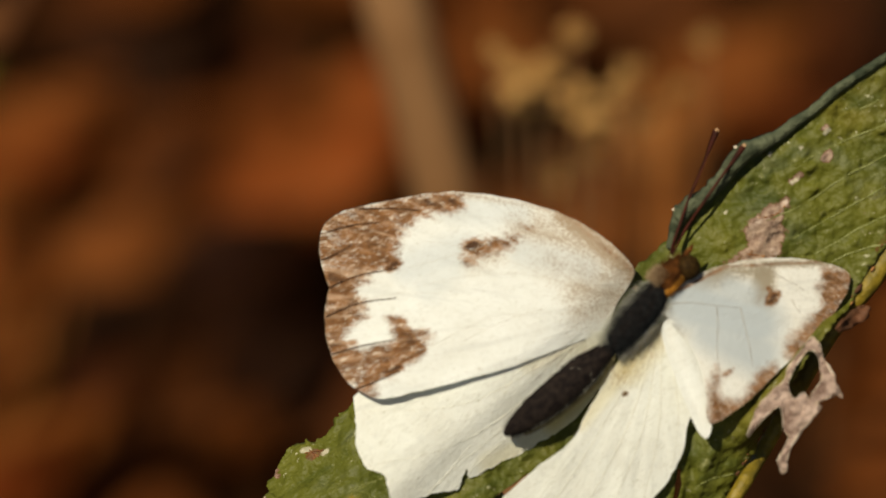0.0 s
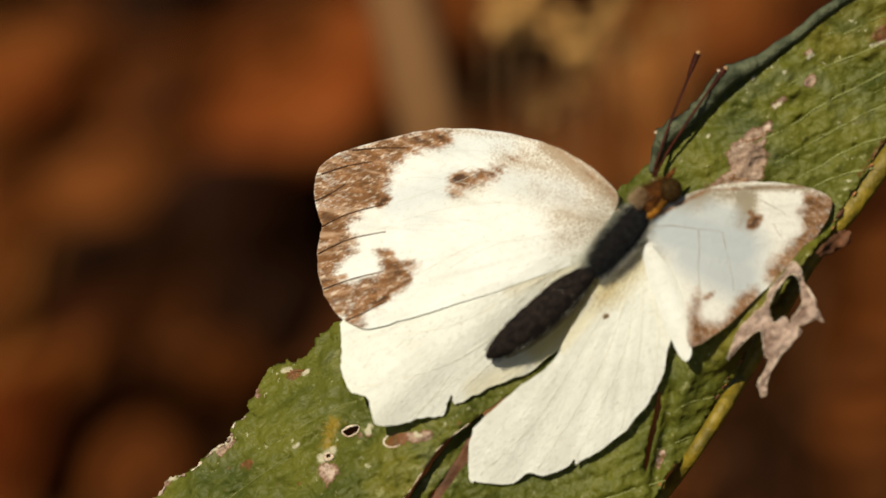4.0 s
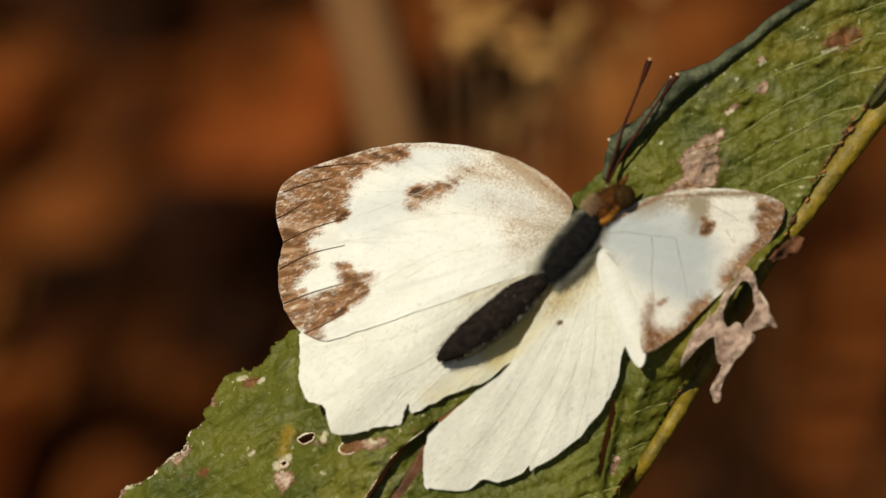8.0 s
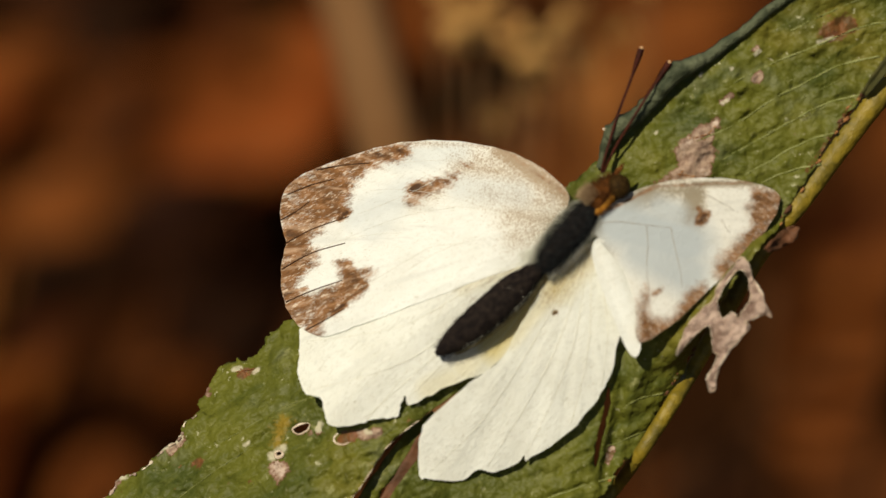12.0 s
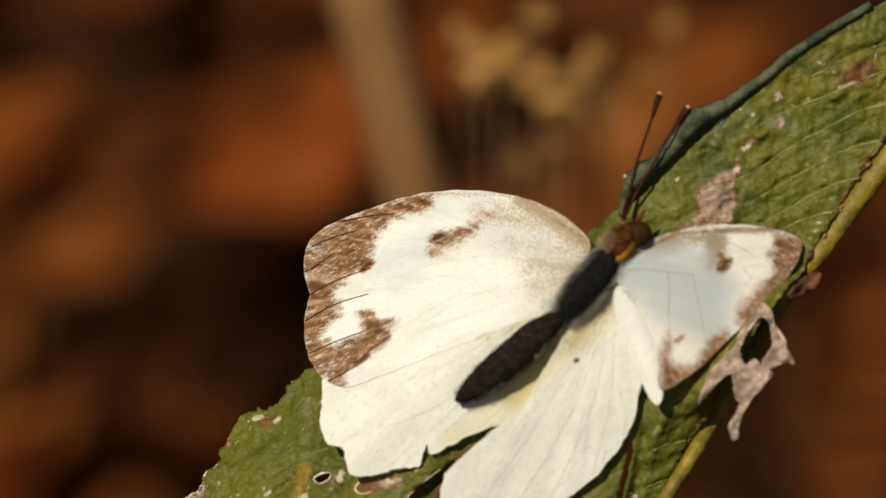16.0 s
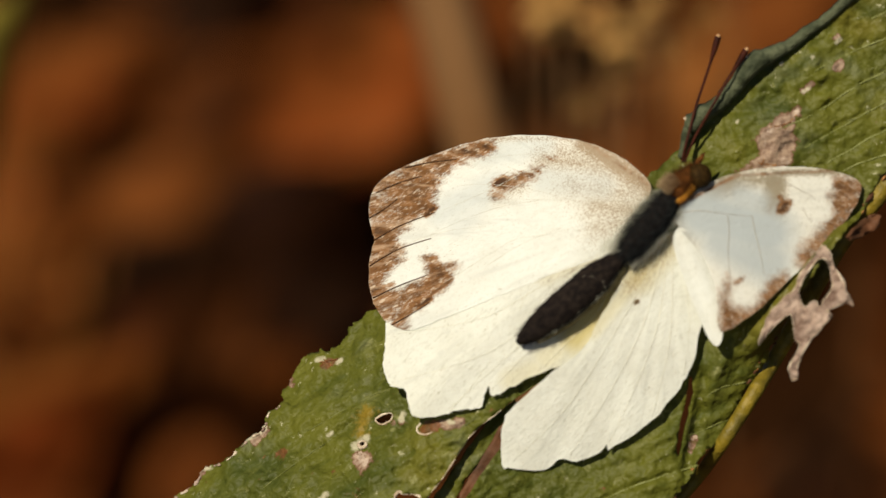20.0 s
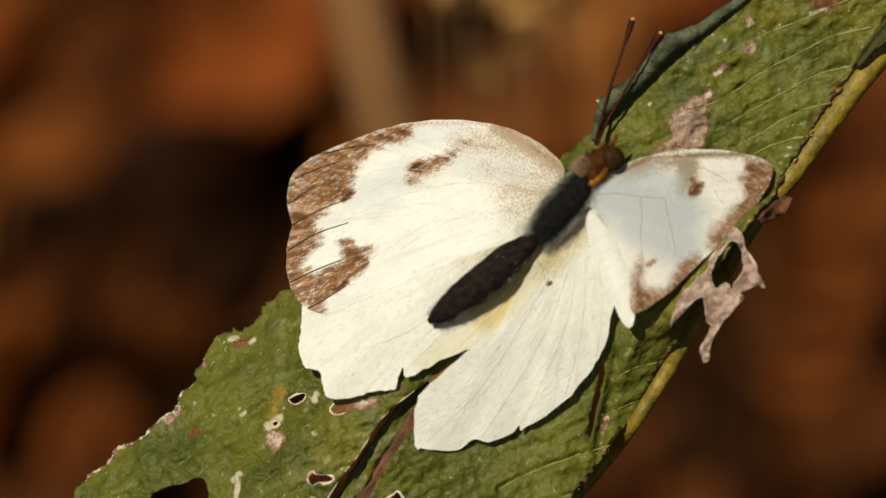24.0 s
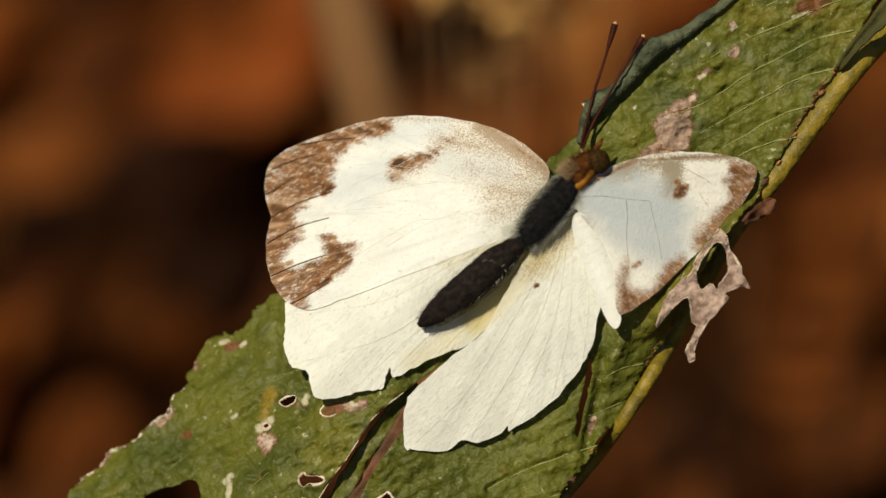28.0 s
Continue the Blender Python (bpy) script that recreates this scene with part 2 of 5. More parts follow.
WING_FORE = wing_paint("forewing_scales", (0.87, 0.895, 0.87), (0.33, 0.155, 0.063), 0.38, 0.6, 18.0)
WING_HIND = wing_paint("hindwing_scales", (0.845, 0.867, 0.82), (0.30, 0.22, 0.12), 0.38, 0.9, 48.0)
WING_GREY = wing_paint("worn_forewing_scales", (0.87, 0.875, 0.835), (0.33, 0.165, 0.075), 0.38, 0.9, -35.0, 1.0, (0.25, 0.20, 0.12), 1.1)
VEIN = plain("wing_vein", (0.70, 0.68, 0.58), (0.80, 0.79, 0.69), 900, 0.7, 0.00005)
VEIN_DARK = plain("dark_wing_vein", (0.58, 0.56, 0.50), (0.74, 0.73, 0.67), 900, 0.7, 0.00005)
VEIN_GREY = plain("grey_wing_vein", (0.30, 0.27, 0.23), (0.46, 0.43, 0.38), 900, 0.8, 0.00005, 0.05)
VEIN_BROWN = plain("brown_wing_vein", (0.032, 0.016, 0.009), (0.085, 0.042, 0.022), 900, 0.9, 0.00005, 0.03)
BLACK = fur_paint("black_fur", (0.008, 0.006, 0.006), (0.026, 0.019, 0.015), 0.35, 0.75)
FRINGE_FUR = fur_paint("grey_olive_fur", (0.20, 0.20, 0.15), (0.52, 0.52, 0.43), 0.3, 0.7)
THORAX_FUR = fur_paint("blue_black_fur", (0.006, 0.007, 0.008), (0.034, 0.038, 0.040), 0.35, 0.75)
GREY_FUR = fur_paint("pale_fur", (0.44, 0.44, 0.36), (0.70, 0.70, 0.60), 0.3, 0.7)
BROWN_FUR = fur_paint("brown_fur", (0.034, 0.012, 0.004), (0.12, 0.043, 0.010), 0.3, 0.7)
TAN_FUR = fur_paint("tan_fur", (0.16, 0.10, 0.05), (0.40, 0.29, 0.18), 0.3, 0.7)
ORANGE_FUR = fur_paint("orange_fur", (0.35, 0.13, 0.015), (0.60, 0.28, 0.05), 0.3, 0.7)
BELLY = plain("pale_belly", (0.30, 0.25, 0.12), (0.15, 0.12, 0.05), 1500, 0.8, 0.0001)
EYE = plain("dark_eye", (0.014, 0.007, 0.002), (0.040, 0.022, 0.006), 2500, 0.7, 0.00003, 0.05)
HORN = plain("antenna_brown", (0.020, 0.005, 0.003), (0.055, 0.012, 0.006), 1200, 0.6, 0.00004, 0.1)
HORN_TIP = plain("antenna_tip", (0.42, 0.24, 0.12), (0.55, 0.34, 0.18), 1200, 0.6, 0.00004)
LEG = plain("leg_pale", (0.36, 0.30, 0.18), (0.16, 0.11, 0.06), 1500, 0.7, 0.00004)
BLADE = blade_paint()
RIB = plain("midrib_yellow_green", (0.22, 0.155, 0.014), (0.085, 0.068, 0.010), 330, 0.5, 0.0004)
RIB_CRUST = plain("brown_crust", (0.36, 0.17, 0.055), (0.13, 0.045, 0.016), 500, 0.8, 0.0005)
LEAF_VEIN = plain("pale_leaf_vein", (0.22, 0.235, 0.088), (0.13, 0.145, 0.032), 420, 0.6, 0.0001)
CREASE = plain("dull_leaf_vein", (0.085, 0.096, 0.022), (0.15, 0.16, 0.05), 420, 0.7, 0.0001)
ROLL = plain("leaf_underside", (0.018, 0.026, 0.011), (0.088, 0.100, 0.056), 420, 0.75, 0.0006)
SHADE = plain("dark_olive_shade", (0.030, 0.031, 0.006), (0.058, 0.052, 0.011), 260, 0.8, 0.0004)
RIM = plain("bleached_rim", (0.66, 0.57, 0.46), (0.36, 0.27, 0.19), 900, 0.8, 0.0002)
SCRAP = plain("dried_scrap", (0.44, 0.33, 0.27), (0.13, 0.078, 0.058), 700, 0.7, 0.0004)
STRIP = plain("red_brown_strip", (0.115, 0.044, 0.018), (0.056, 0.023, 0.009), 300, 0.7, 0.0003)
SOIL = plain("soil", (0.016, 0.0055, 0.0016), (0.036, 0.012, 0.003), 18, 0.95, 0.01, 0.03)
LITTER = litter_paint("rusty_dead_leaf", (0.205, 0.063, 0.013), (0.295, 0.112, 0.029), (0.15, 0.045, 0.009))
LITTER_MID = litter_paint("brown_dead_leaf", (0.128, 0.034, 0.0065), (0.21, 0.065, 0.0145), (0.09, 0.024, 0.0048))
# Dark tone: older leaves, and leaves that paint shaded ground.
LITTER_OLD_SHADE = litter_paint("old_shade_leaf", (0.042, 0.012, 0.003), (0.090, 0.027, 0.0065), (0.056, 0.0158, 0.004))
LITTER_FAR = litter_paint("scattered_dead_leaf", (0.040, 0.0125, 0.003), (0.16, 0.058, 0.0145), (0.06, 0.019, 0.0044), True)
# Near-black tone puts the deep shade between leaves into their colour.
LITTER_BLACK_SHADE = litter_paint("black_shade_leaf", (0.014, 0.0046, 0.0014), (0.026, 0.0087, 0.0023), (0.011, 0.0036, 0.0012))
STRAW = plain("dry_straw", (0.178, 0.093, 0.042), (0.127, 0.062, 0.026), 40, 0.9, 0.0006, 0.03)
SEED = plain("seed_chaff", (0.48, 0.27, 0.095), (0.26, 0.13, 0.04), 200, 0.9, 0.0006, 0.03)
GREEN_STEM = plain("olive_stem", (0.24, 0.19, 0.03), (0.15, 0.12, 0.02), 60, 0.6, 0.0005)
TWIG = plain("dark_twig", (0.045, 0.016, 0.006), (0.085, 0.032, 0.011), 120, 0.9, 0.001, 0.04)


# ---- mesh helpers ----
def spot(px, py, w=0.0):
    """A point of the view frame: across and down on a 1568 x 882 raster, and w metres towards the lens."""
    k = GRAIN * (DIST - w) / DIST
    return Vector(((px - 784) * k, (441 - py) * k, w))


def mesh_of(name, verts, faces, material, smooth=True):
    me = bpy.data.meshes.new(name)
    me.from_pydata([tuple(v) for v in verts], [], faces)
    me.materials.append(material)
    if smooth:
        me.polygons.foreach_set("use_smooth", [True] * len(me.polygons))
    me.update()
    return me


def part(name, made, material, parent, label="", at=None):
    """One mesh object under a thing or part; made is (verts, faces) in the thing's space, or a mesh."""
    if isinstance(made, tuple):
        off = Vector(at) if at else Vector((0, 0, 0))
        made = mesh_of(name, [Vector(v) - off for v in made[0]], made[1], material)
    ob = new(name, made)
    ob.parent = parent
    if at:
        ob.location = at
    return tagged(ob, label) if label else ob


def thing(name, m, label, category, group="", kind=""):
    ob = new(name)
    ob.empty_display_size = 0.01
    ob.matrix_world = m
    return tagged(ob, label, category, group, kind)


def smooth_loop(points, n=6, closed=True):
    """Catmull-Rom through the points."""
    pts = [Vector(p) for p in points]
    out, m = [], len(pts)
    for i in range(m if closed else m - 1):
        if closed:
            a, b, c, d = pts[i - 1], pts[i], pts[(i + 1) % m], pts[(i + 2) % m]
        else:
            a, b, c, d = pts[max(i - 1, 0)], pts[i], pts[i + 1], pts[min(i + 2, m - 1)]
        for k in range(n):
            t = k / n
            out.append(0.5 * (2 * b + (c - a) * t + (2 * a - 5 * b + 4 * c - d) * t * t + (3 * b - a - 3 * c + d) * t ** 3))
    if not closed:
        out.append(pts[-1])
    return out


def ragged(loop, amount, scale, seed):
    """A loop whose points are pushed about, so that its edge looks torn."""
    return [p + Vector((noise.noise((p.x * scale, p.y * scale, seed)), noise.noise((p.x * scale, p.y * scale, seed + 9)))) * amount for p in loop]


def inside(px, py, loop):
    hit = np.zeros(px.shape, bool)
    n = len(loop)
    for i in range(n):
        x0, y0, x1, y1 = *loop[i - 1][:2], *loop[i][:2]
        if y0 != y1:
            hit ^= ((y0 > py) != (y1 > py)) & (px < (x1 - x0) * (py - y0) / (y1 - y0) + x0)
    return hit


def sheet(loop, step, holes=()):
    """Triangles that fill a loop on the raster, with open holes: (points, faces)."""
    verts, edges = [], []
    for ring in (loop, *holes):
        n0 = len(verts)
        verts += [Vector((p[0], p[1])) for p in ring]
        edges += [(n0 + i, n0 + (i + 1) % len(ring)) for i in range(len(ring))]
    xs, ys = [p[0] for p in loop], [p[1] for p in loop]
    gx, gy = np.meshgrid(np.arange(min(xs), max(xs), step), np.arange(min(ys), max(ys), step * 0.87))
    gx = gx + (np.arange(gy.shape[0]) % 2)[:, None] * step * 0.5
    gx, gy = gx.ravel(), gy.ravel()
    keep = inside(gx, gy, loop)
    for ring in holes:
        keep &= ~inside(gx, gy, ring)
    border = np.array([v[:] for v in verts])
    for i0 in range(0, len(border), 200):
        gap = np.hypot(gx[:, None] - border[None, i0:i0 + 200, 0], gy[:, None] - border[None, i0:i0 + 200, 1]).min(1)
        keep &= gap > step * 0.45
    verts += [Vector((x, y)) for x, y in zip(gx[keep], gy[keep])]
    pts, _, tris, *_ = geometry.delaunay_2d_cdt(verts, edges, [], 0, 1e-6)
    pts = np.array([p[:] for p in pts])
    tri = np.array([t for t in tris if len(t) == 3])
    mid = pts[tri].mean(1)
    ok = inside(mid[:, 0], mid[:, 1], loop)
    for ring in holes:
        ok &= ~inside(mid[:, 0], mid[:, 1], ring)
    tri = tri[ok]
    flip = np.cross(pts[tri[:, 1]] - pts[tri[:, 0]], pts[tri[:, 2]] - pts[tri[:, 0]]) > 0
    tri[flip] = tri[flip][:, ::-1]
    used, back = np.unique(tri, return_inverse=True)
    return pts[used], back.reshape(-1, 3).tolist()


def near(px, py, x0, y0, x1, y1, r):
    """1 on a stroke, falling to 0 at r beyond it."""
    dx, dy = x1 - x0, y1 - y0
    t = np.clip(((px - x0) * dx + (py - y0) * dy) / max(dx * dx + dy * dy, 1e-9), 0, 1)
    return np.clip(1 - np.hypot(px - x0 - t * dx, py - y0 - t * dy) / r, 0, 1)


def patch(px, py, outline, soft):
    """1 inside an outline on the raster, 0 outside it, with an edge that is soft wide."""
    loop = [(p.x, p.y) for p in smooth_loop([Vector((*p, 0)) for p in outline], 4)]
    gap = np.full(px.shape, 1e9)
    for (x0, y0), (x1, y1) in zip(loop, loop[1:] + loop[:1]):
        dx, dy = x1 - x0, y1 - y0
        t = np.clip(((px - x0) * dx + (py - y0) * dy) / max(dx * dx + dy * dy, 1e-9), 0, 1)
        gap = np.minimum(gap, np.hypot(px - x0 - t * dx, py - y0 - t * dy))
    return np.clip(0.5 + np.where(inside(px, py, loop), gap, -gap) / soft, 0, 1)


def give(me, name, values):
    a = me.attributes.new(name, "FLOAT", "POINT")
    a.data.foreach_set("value", np.asarray(values, np.float32))


def tube(points, radii, sides=8, flat=1.0):
    """A swept rod through 3D points; radii one a point."""
    pts = [Vector(p) for p in points]
    verts, faces = [], []
    for i, p in enumerate(pts):
        way = (pts[min(i + 1, len(pts) - 1)] - pts[max(i - 1, 0)]).normalized()
        side = way.cross(Vector((0.02, 0.03, 1))).normalized()
        up = side.cross(way)
        for k in range(sides):
            a = 2 * math.pi * k / sides
            verts.append(p + (side * math.cos(a) + up * math.sin(a) * flat) * radii[i])
    for i in range(len(pts) - 1):
        for k in range(sides):
            a, b = i * sides + k, i * sides + (k + 1) % sides
            faces.append((a, a + sides, b + sides, b))
    faces.append(tuple(range(sides)))
    faces.append(tuple(range((len(pts) - 1) * sides, len(pts) * sides))[::-1])
    return verts, faces


def joined(*many):
    verts, faces = [], []
    for v, f in many:
        n = len(verts)
        verts += list(v)
        faces += [tuple(i + n for i in q) for q in f]
    return verts, faces


def hair(root, tip, r):
    way = (tip - root).normalized()
    side = way.cross(Vector((0.3, 0.2, 1))).normalized() * r
    up = side.cross(way)
    mid = (root + tip) / 2 + Vector((random.uniform(-1, 1), random.uniform(-1, 1), random.uniform(-1, 1))) * r * 1.5
    ring = [side, -0.5 * side + up * 0.87, -0.5 * side - up * 0.87]
    verts = [root + q for q in ring] + [mid + q * 0.7 for q in ring] + [tip]
    return verts, [(0, 1, 4, 3), (1, 2, 5, 4), (2, 0, 3, 5), (3, 4, 6), (4, 5, 6), (5, 3, 6)]


def coat(n, root_of, length, r, lay):
    """Many hairs on a rounded body; root_of gives a root and its normal."""
    made = []
    for _ in range(n):
        root, normal = root_of()
        jitter = Vector((random.uniform(-1, 1), random.uniform(-1, 1), random.uniform(-1, 1))) * 0.35
        way = (normal + lay + jitter).normalized()
        made.append(hair(root, root + way * length * random.uniform(0.5, 1.2), r))
    return joined(*made)


def lathe(spine, radii, sides=20, flat=1.0):
    """A closed body round a spine, tapering to both ends."""
    return tube(spine, radii, sides, flat)


PX = GRAIN                        # one raster step at the butterfly, metres


# ---- the butterfly ----
LEFT_TILT = (-0.58, 0.59)          # slope of the sunlit wings
HINGE = spot(960, 352, 0.0)
AXIS = Vector((0.66, 0.75, -0.12)).normalized()
HIND_AXIS = Vector((0.73, 0.67, 0.138)).normalized()   # runs from the hinge along the middle of the hindwing


def tilted(px, py, slope, hinge, lift=0.0, cap=None):
    """The place on a sloping plane through the hinge that shows at that raster point; cap bends it level under the body."""
    w = lift
    for _ in range(8):
        p = spot(px, py, w)
        w = lift + hinge.z - slope[0] * (p.x - hinge.x) - slope[1] * (p.y - hinge.y)
        if cap is not None:
            w = -0.0007 * math.log(math.exp(-w / 0.0007) + math.exp(-cap / 0.0007))
    return spot(px, py, w)


def wing(name, outline, slope, lift, hinge, material, parent, label, strokes, root, pleats, camber, seed, torn=1.5, thin=0.00003, cap=None, worn=(), dusty=(), teeth=0.38, blots=(), shade_ochre=()):
    """One wing: a thin pleated sheet with its dark pattern; strokes are (x0, y0, x1, y1, reach, depth), blots are (outline, soft, depth)."""
    loop = ragged(smooth_loop(outline, 5), torn, 0.045, seed)
    loop = ragged(loop, torn * 0.7, 0.16, seed + 3)
    pts, faces = sheet(loop, 4.0)
    verts = []
    for x, y in pts:
        p = tilted(x, y, slope, hinge, lift, cap)
        far = math.hypot(x - root[0], y - root[1])
        ang = math.atan2(y - root[1], x - root[0])
        wave = math.sin(ang * pleats) * min(far / 300, 1) * 0.00004
        swell = camber * math.sin(min(far / 480, 1) * math.pi) + 0.0003 * noise.noise((x * 0.008, y * 0.008, 1.0))
        verts.append(p + Vector((0, 0, wave + swell)) - hinge)
    me = mesh_of(name, verts, faces, material)
    dark = np.zeros(len(pts))
    for x0, y0, x1, y1, reach, depth in strokes:
        dark = np.maximum(dark, depth * np.minimum(near(pts[:, 0], pts[:, 1], x0, y0, x1, y1, reach * 1.2) * 1.28, 1))
    for outline_, soft, depth in blots:
        dark = np.maximum(dark, depth * patch(pts[:, 0], pts[:, 1], outline_, soft))
    far = np.hypot(pts[:, 0] - root[0], pts[:, 1] - root[1])
    ang = np.arctan2(pts[:, 1] - root[1], pts[:, 0] - root[0])
    streak = np.array([noise.noise((a * 26, d * 0.010, seed)) + 0.6 * noise.noise((a * 60, d * 0.03, seed + 2)) for a, d in zip(ang, far)])
    dark = np.where(dark > 0.02, dark + teeth * streak, dark)
    give(me, "streak", [noise.noise((a * 44, d * 0.006, seed + 5)) + 0.5 * noise.noise((a * 90, d * 0.02, seed + 6)) for a, d in zip(ang, far)])
    give(me, "dark", dark)
    bare = np.zeros(len(pts))
    for x0, y0, x1, y1, reach, depth in worn:
        bare = np.maximum(bare, depth * np.minimum(near(pts[:, 0], pts[:, 1], x0, y0, x1, y1, reach) * 1.5, 1))
    give(me, "worn", bare)
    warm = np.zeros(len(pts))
    for x0, y0, x1, y1, reach, depth in shade_ochre:
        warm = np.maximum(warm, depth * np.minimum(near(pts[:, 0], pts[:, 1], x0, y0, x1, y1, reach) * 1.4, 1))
    give(me, "shade_ochre", warm)
    soot = np.zeros(len(pts))
    for x0, y0, x1, y1, reach, depth in dusty:
        soot = np.maximum(soot, depth * near(pts[:, 0], pts[:, 1], x0, y0, x1, y1, reach))
    give(me, "dust", soot)
    ob = part(name, me, material, parent, label, at=hinge)
    thick = ob.modifiers.new("thickness", "SOLIDIFY")
    thick.thickness, thick.offset = thin, 0
    ob.modifiers.new("crisp_edge", "EDGE_SPLIT").split_angle = radians(50)
    return ob


def vein_lines(lines, slope, lift, hinge, root, pleats, camber, seed, parent, material, r=0.000045, cap=None):
    """Raised veins on a wing, one mesh each; each line is a short run of raster points."""
    for line in lines:
        run = smooth_loop(line, 6, False)
        pts = []
        for q in run:
            p = tilted(q.x, q.y, slope, hinge, lift, cap)
            far = math.hypot(q.x - root[0], q.y - root[1])
            ang = math.atan2(q.y - root[1], q.x - root[0])
            wave = math.sin(ang * pleats) * min(far / 300, 1) * 0.00004
            swell = camber * math.sin(min(far / 480, 1) * math.pi) + 0.0003 * noise.noise((q.x * 0.008, q.y * 0.008, 1.0))
            pts.append(p + Vector((0, 0, wave + swell + 0.00007)) - hinge)
        n = len(pts)
        part("vein", tube(pts, [r * (1 - 0.55 * i / n) for i in range(n)], 5), material, parent)


butterfly = thing("butterfly", BASE, "cream-white butterfly with brown wing tips basking on a green leaf", "butterfly")

# The sunlit forewing.
FORE_L = [(985, 302), (955, 266), (915, 240), (870, 224), (820, 216), (760, 214), (700, 222), (645, 238), (595, 257), (552, 276), (522, 295), (504, 318), (499, 350),
          (503, 385), (507, 400), (500, 425), (497, 455), (499, 485), (507, 515), (526, 541), (560, 555), (600, 543), (690, 505), (780, 468), (860, 436), (935, 408), (962, 360)]
FORE_L_BLOTS = [([(505, 300), (545, 276), (600, 252), (660, 230), (712, 217), (722, 228), (706, 250), (676, 260), (648, 272), (640, 284), (622, 300), (618, 316), (606, 330), (612, 342), (606, 354),
                  (586, 362), (566, 380), (548, 392), (548, 404), (562, 412), (560, 428), (545, 440), (534, 458), (528, 474), (548, 482), (572, 470), (590, 462), (596, 448), (588, 434), (600, 424),
                  (618, 432), (632, 448), (638, 462), (622, 482), (606, 496), (590, 512), (572, 530), (556, 556), (528, 548), (500, 522), (490, 480), (490, 430), (500, 395), (492, 340)], 22, 1.0)]
FORE_L_SPOTS = [([(710, 322), (712, 300), (726, 285), (744, 284), (764, 276), (788, 267), (793, 282), (774, 297), (750, 304), (740, 312), (724, 324)], 24, 0.95),
                ([(784, 274), (790, 260), (812, 250), (826, 252), (812, 264), (798, 274)], 16, 0.72),
                ([(612, 440), (640, 428), (650, 440), (630, 462)], 26, 0.55), ([(590, 500), (612, 490), (600, 515), (572, 535), (565, 525)], 22, 0.6)]
FORE_L_DARK = [(720, 300, 732, 291, 10, 1.4), (730, 294, 744, 291, 7, 1.2), (596, 356, 610, 344, 7, 1.35), (540, 538, 600, 500, 8, 1.35), (600, 494, 640, 464, 5, 1.2), (500, 440, 548, 412, 5, 1.35), (502, 488, 540, 474, 5, 1.3),
               (500, 356, 548, 344, 4, 1.25), (540, 306, 600, 300, 7, 1.2), (640, 250, 700, 238, 14, 1.22), (598, 432, 612, 430, 8, 1.1), (880, 228, 985, 300, 6, 0.5)]
FORE_L_DUST = [(700, 222, 860, 218, 12, 0.7), (820, 218, 880, 226, 18, 0.7), (870, 226, 985, 302, 38, 1.35), (830, 246, 985, 304, 60, 0.72), (900, 252, 985, 310, 50, 0.95), (850, 300, 985, 318, 60, 0.66), (890, 335, 960, 345, 66, 0.78), (800, 256, 880, 262, 44, 0.80), (890, 372, 945, 360, 54, 0.66), (720, 322, 760, 300, 30, 0.6)]
fore_l = wing("forewing", FORE_L, LEFT_TILT, 0.00004, HINGE, WING_FORE, butterfly, "cream forewing with brown tip and dark spot", FORE_L_DARK, (960, 352), 34, 0.0008, 1.0, cap=-0.0022, dusty=FORE_L_DUST, teeth=0.44, blots=FORE_L_BLOTS + FORE_L_SPOTS, worn=((620, 350, 720, 300, 34, 0.35), (700, 250, 800, 232, 30, 0.28), (800, 290, 900, 300, 34, 0.3), (690, 330, 650, 372, 30, 0.25)))
vein_lines([[(960, 300), (880, 262), (800, 246), (700, 255)], [(955, 325), (860, 325), (790, 325), (735, 325)], [(800, 252), (740, 292), (680, 322), (625, 346)],
            # The line from (630, 468) stands in for the grey shading of a pleat.
            [(790, 326), (720, 340), (660, 362), (605, 388)], [(860, 330), (780, 308), (700, 300), (650, 304)], [(630, 468), (665, 446), (705, 420), (750, 394), (800, 386), (850, 372)], [(560, 408), (590, 394), (640, 380), (700, 372)], [(700, 440), (760, 402), (830, 372)]],
           LEFT_TILT, 0.00004, HINGE, (960, 352), 34, 0.0008, 1.0, fore_l, VEIN_DARK, 0.000022, cap=-0.0022)
# Dark veins that reach the brown margin.
vein_lines([[(499, 362), (525, 346), (548, 328)], [(507, 400), (552, 374), (612, 350)], [(498, 445), (548, 415), (605, 395)], [(503, 500), (548, 478), (598, 458)], [(512, 318), (552, 300), (590, 288)], [(562, 274), (605, 264), (650, 258)],
            [(535, 546), (566, 528), (600, 506)]], LEFT_TILT, 0.00004, HINGE, (960, 352), 34, 0.0008, 1.0, fore_l, VEIN_BROWN, 0.00009, cap=-0.0022)

HIND_L = [(950, 385), (900, 402), (800, 430), (680, 470), (580, 505), (528, 535), (522, 572), (517, 602), (521, 630), (530, 651), (553, 655), (561, 682), (572, 702), (604, 704),
          (645, 691), (684, 687), (694, 662), (700, 650), (707, 667), (745, 648), (792, 625), (842, 606), (885, 572), (925, 530), (965, 455)]
hind_l = wing("hindwing", HIND_L, LEFT_TILT, -0.00002, HINGE, WING_HIND, butterfly, "cream hindwing with a nibbled hind edge", [(930, 400, 800, 470, 60, 0.22)], (960, 352), 34, 0.0008, 4.0, 3.4, cap=-0.00223, shade_ochre=((950, 450, 850, 560, 46, 1.0), (850, 560, 800, 600, 34, 0.4), (900, 420, 800, 450, 30, 0.3), (780, 620, 740, 640, 30, 0.35)))
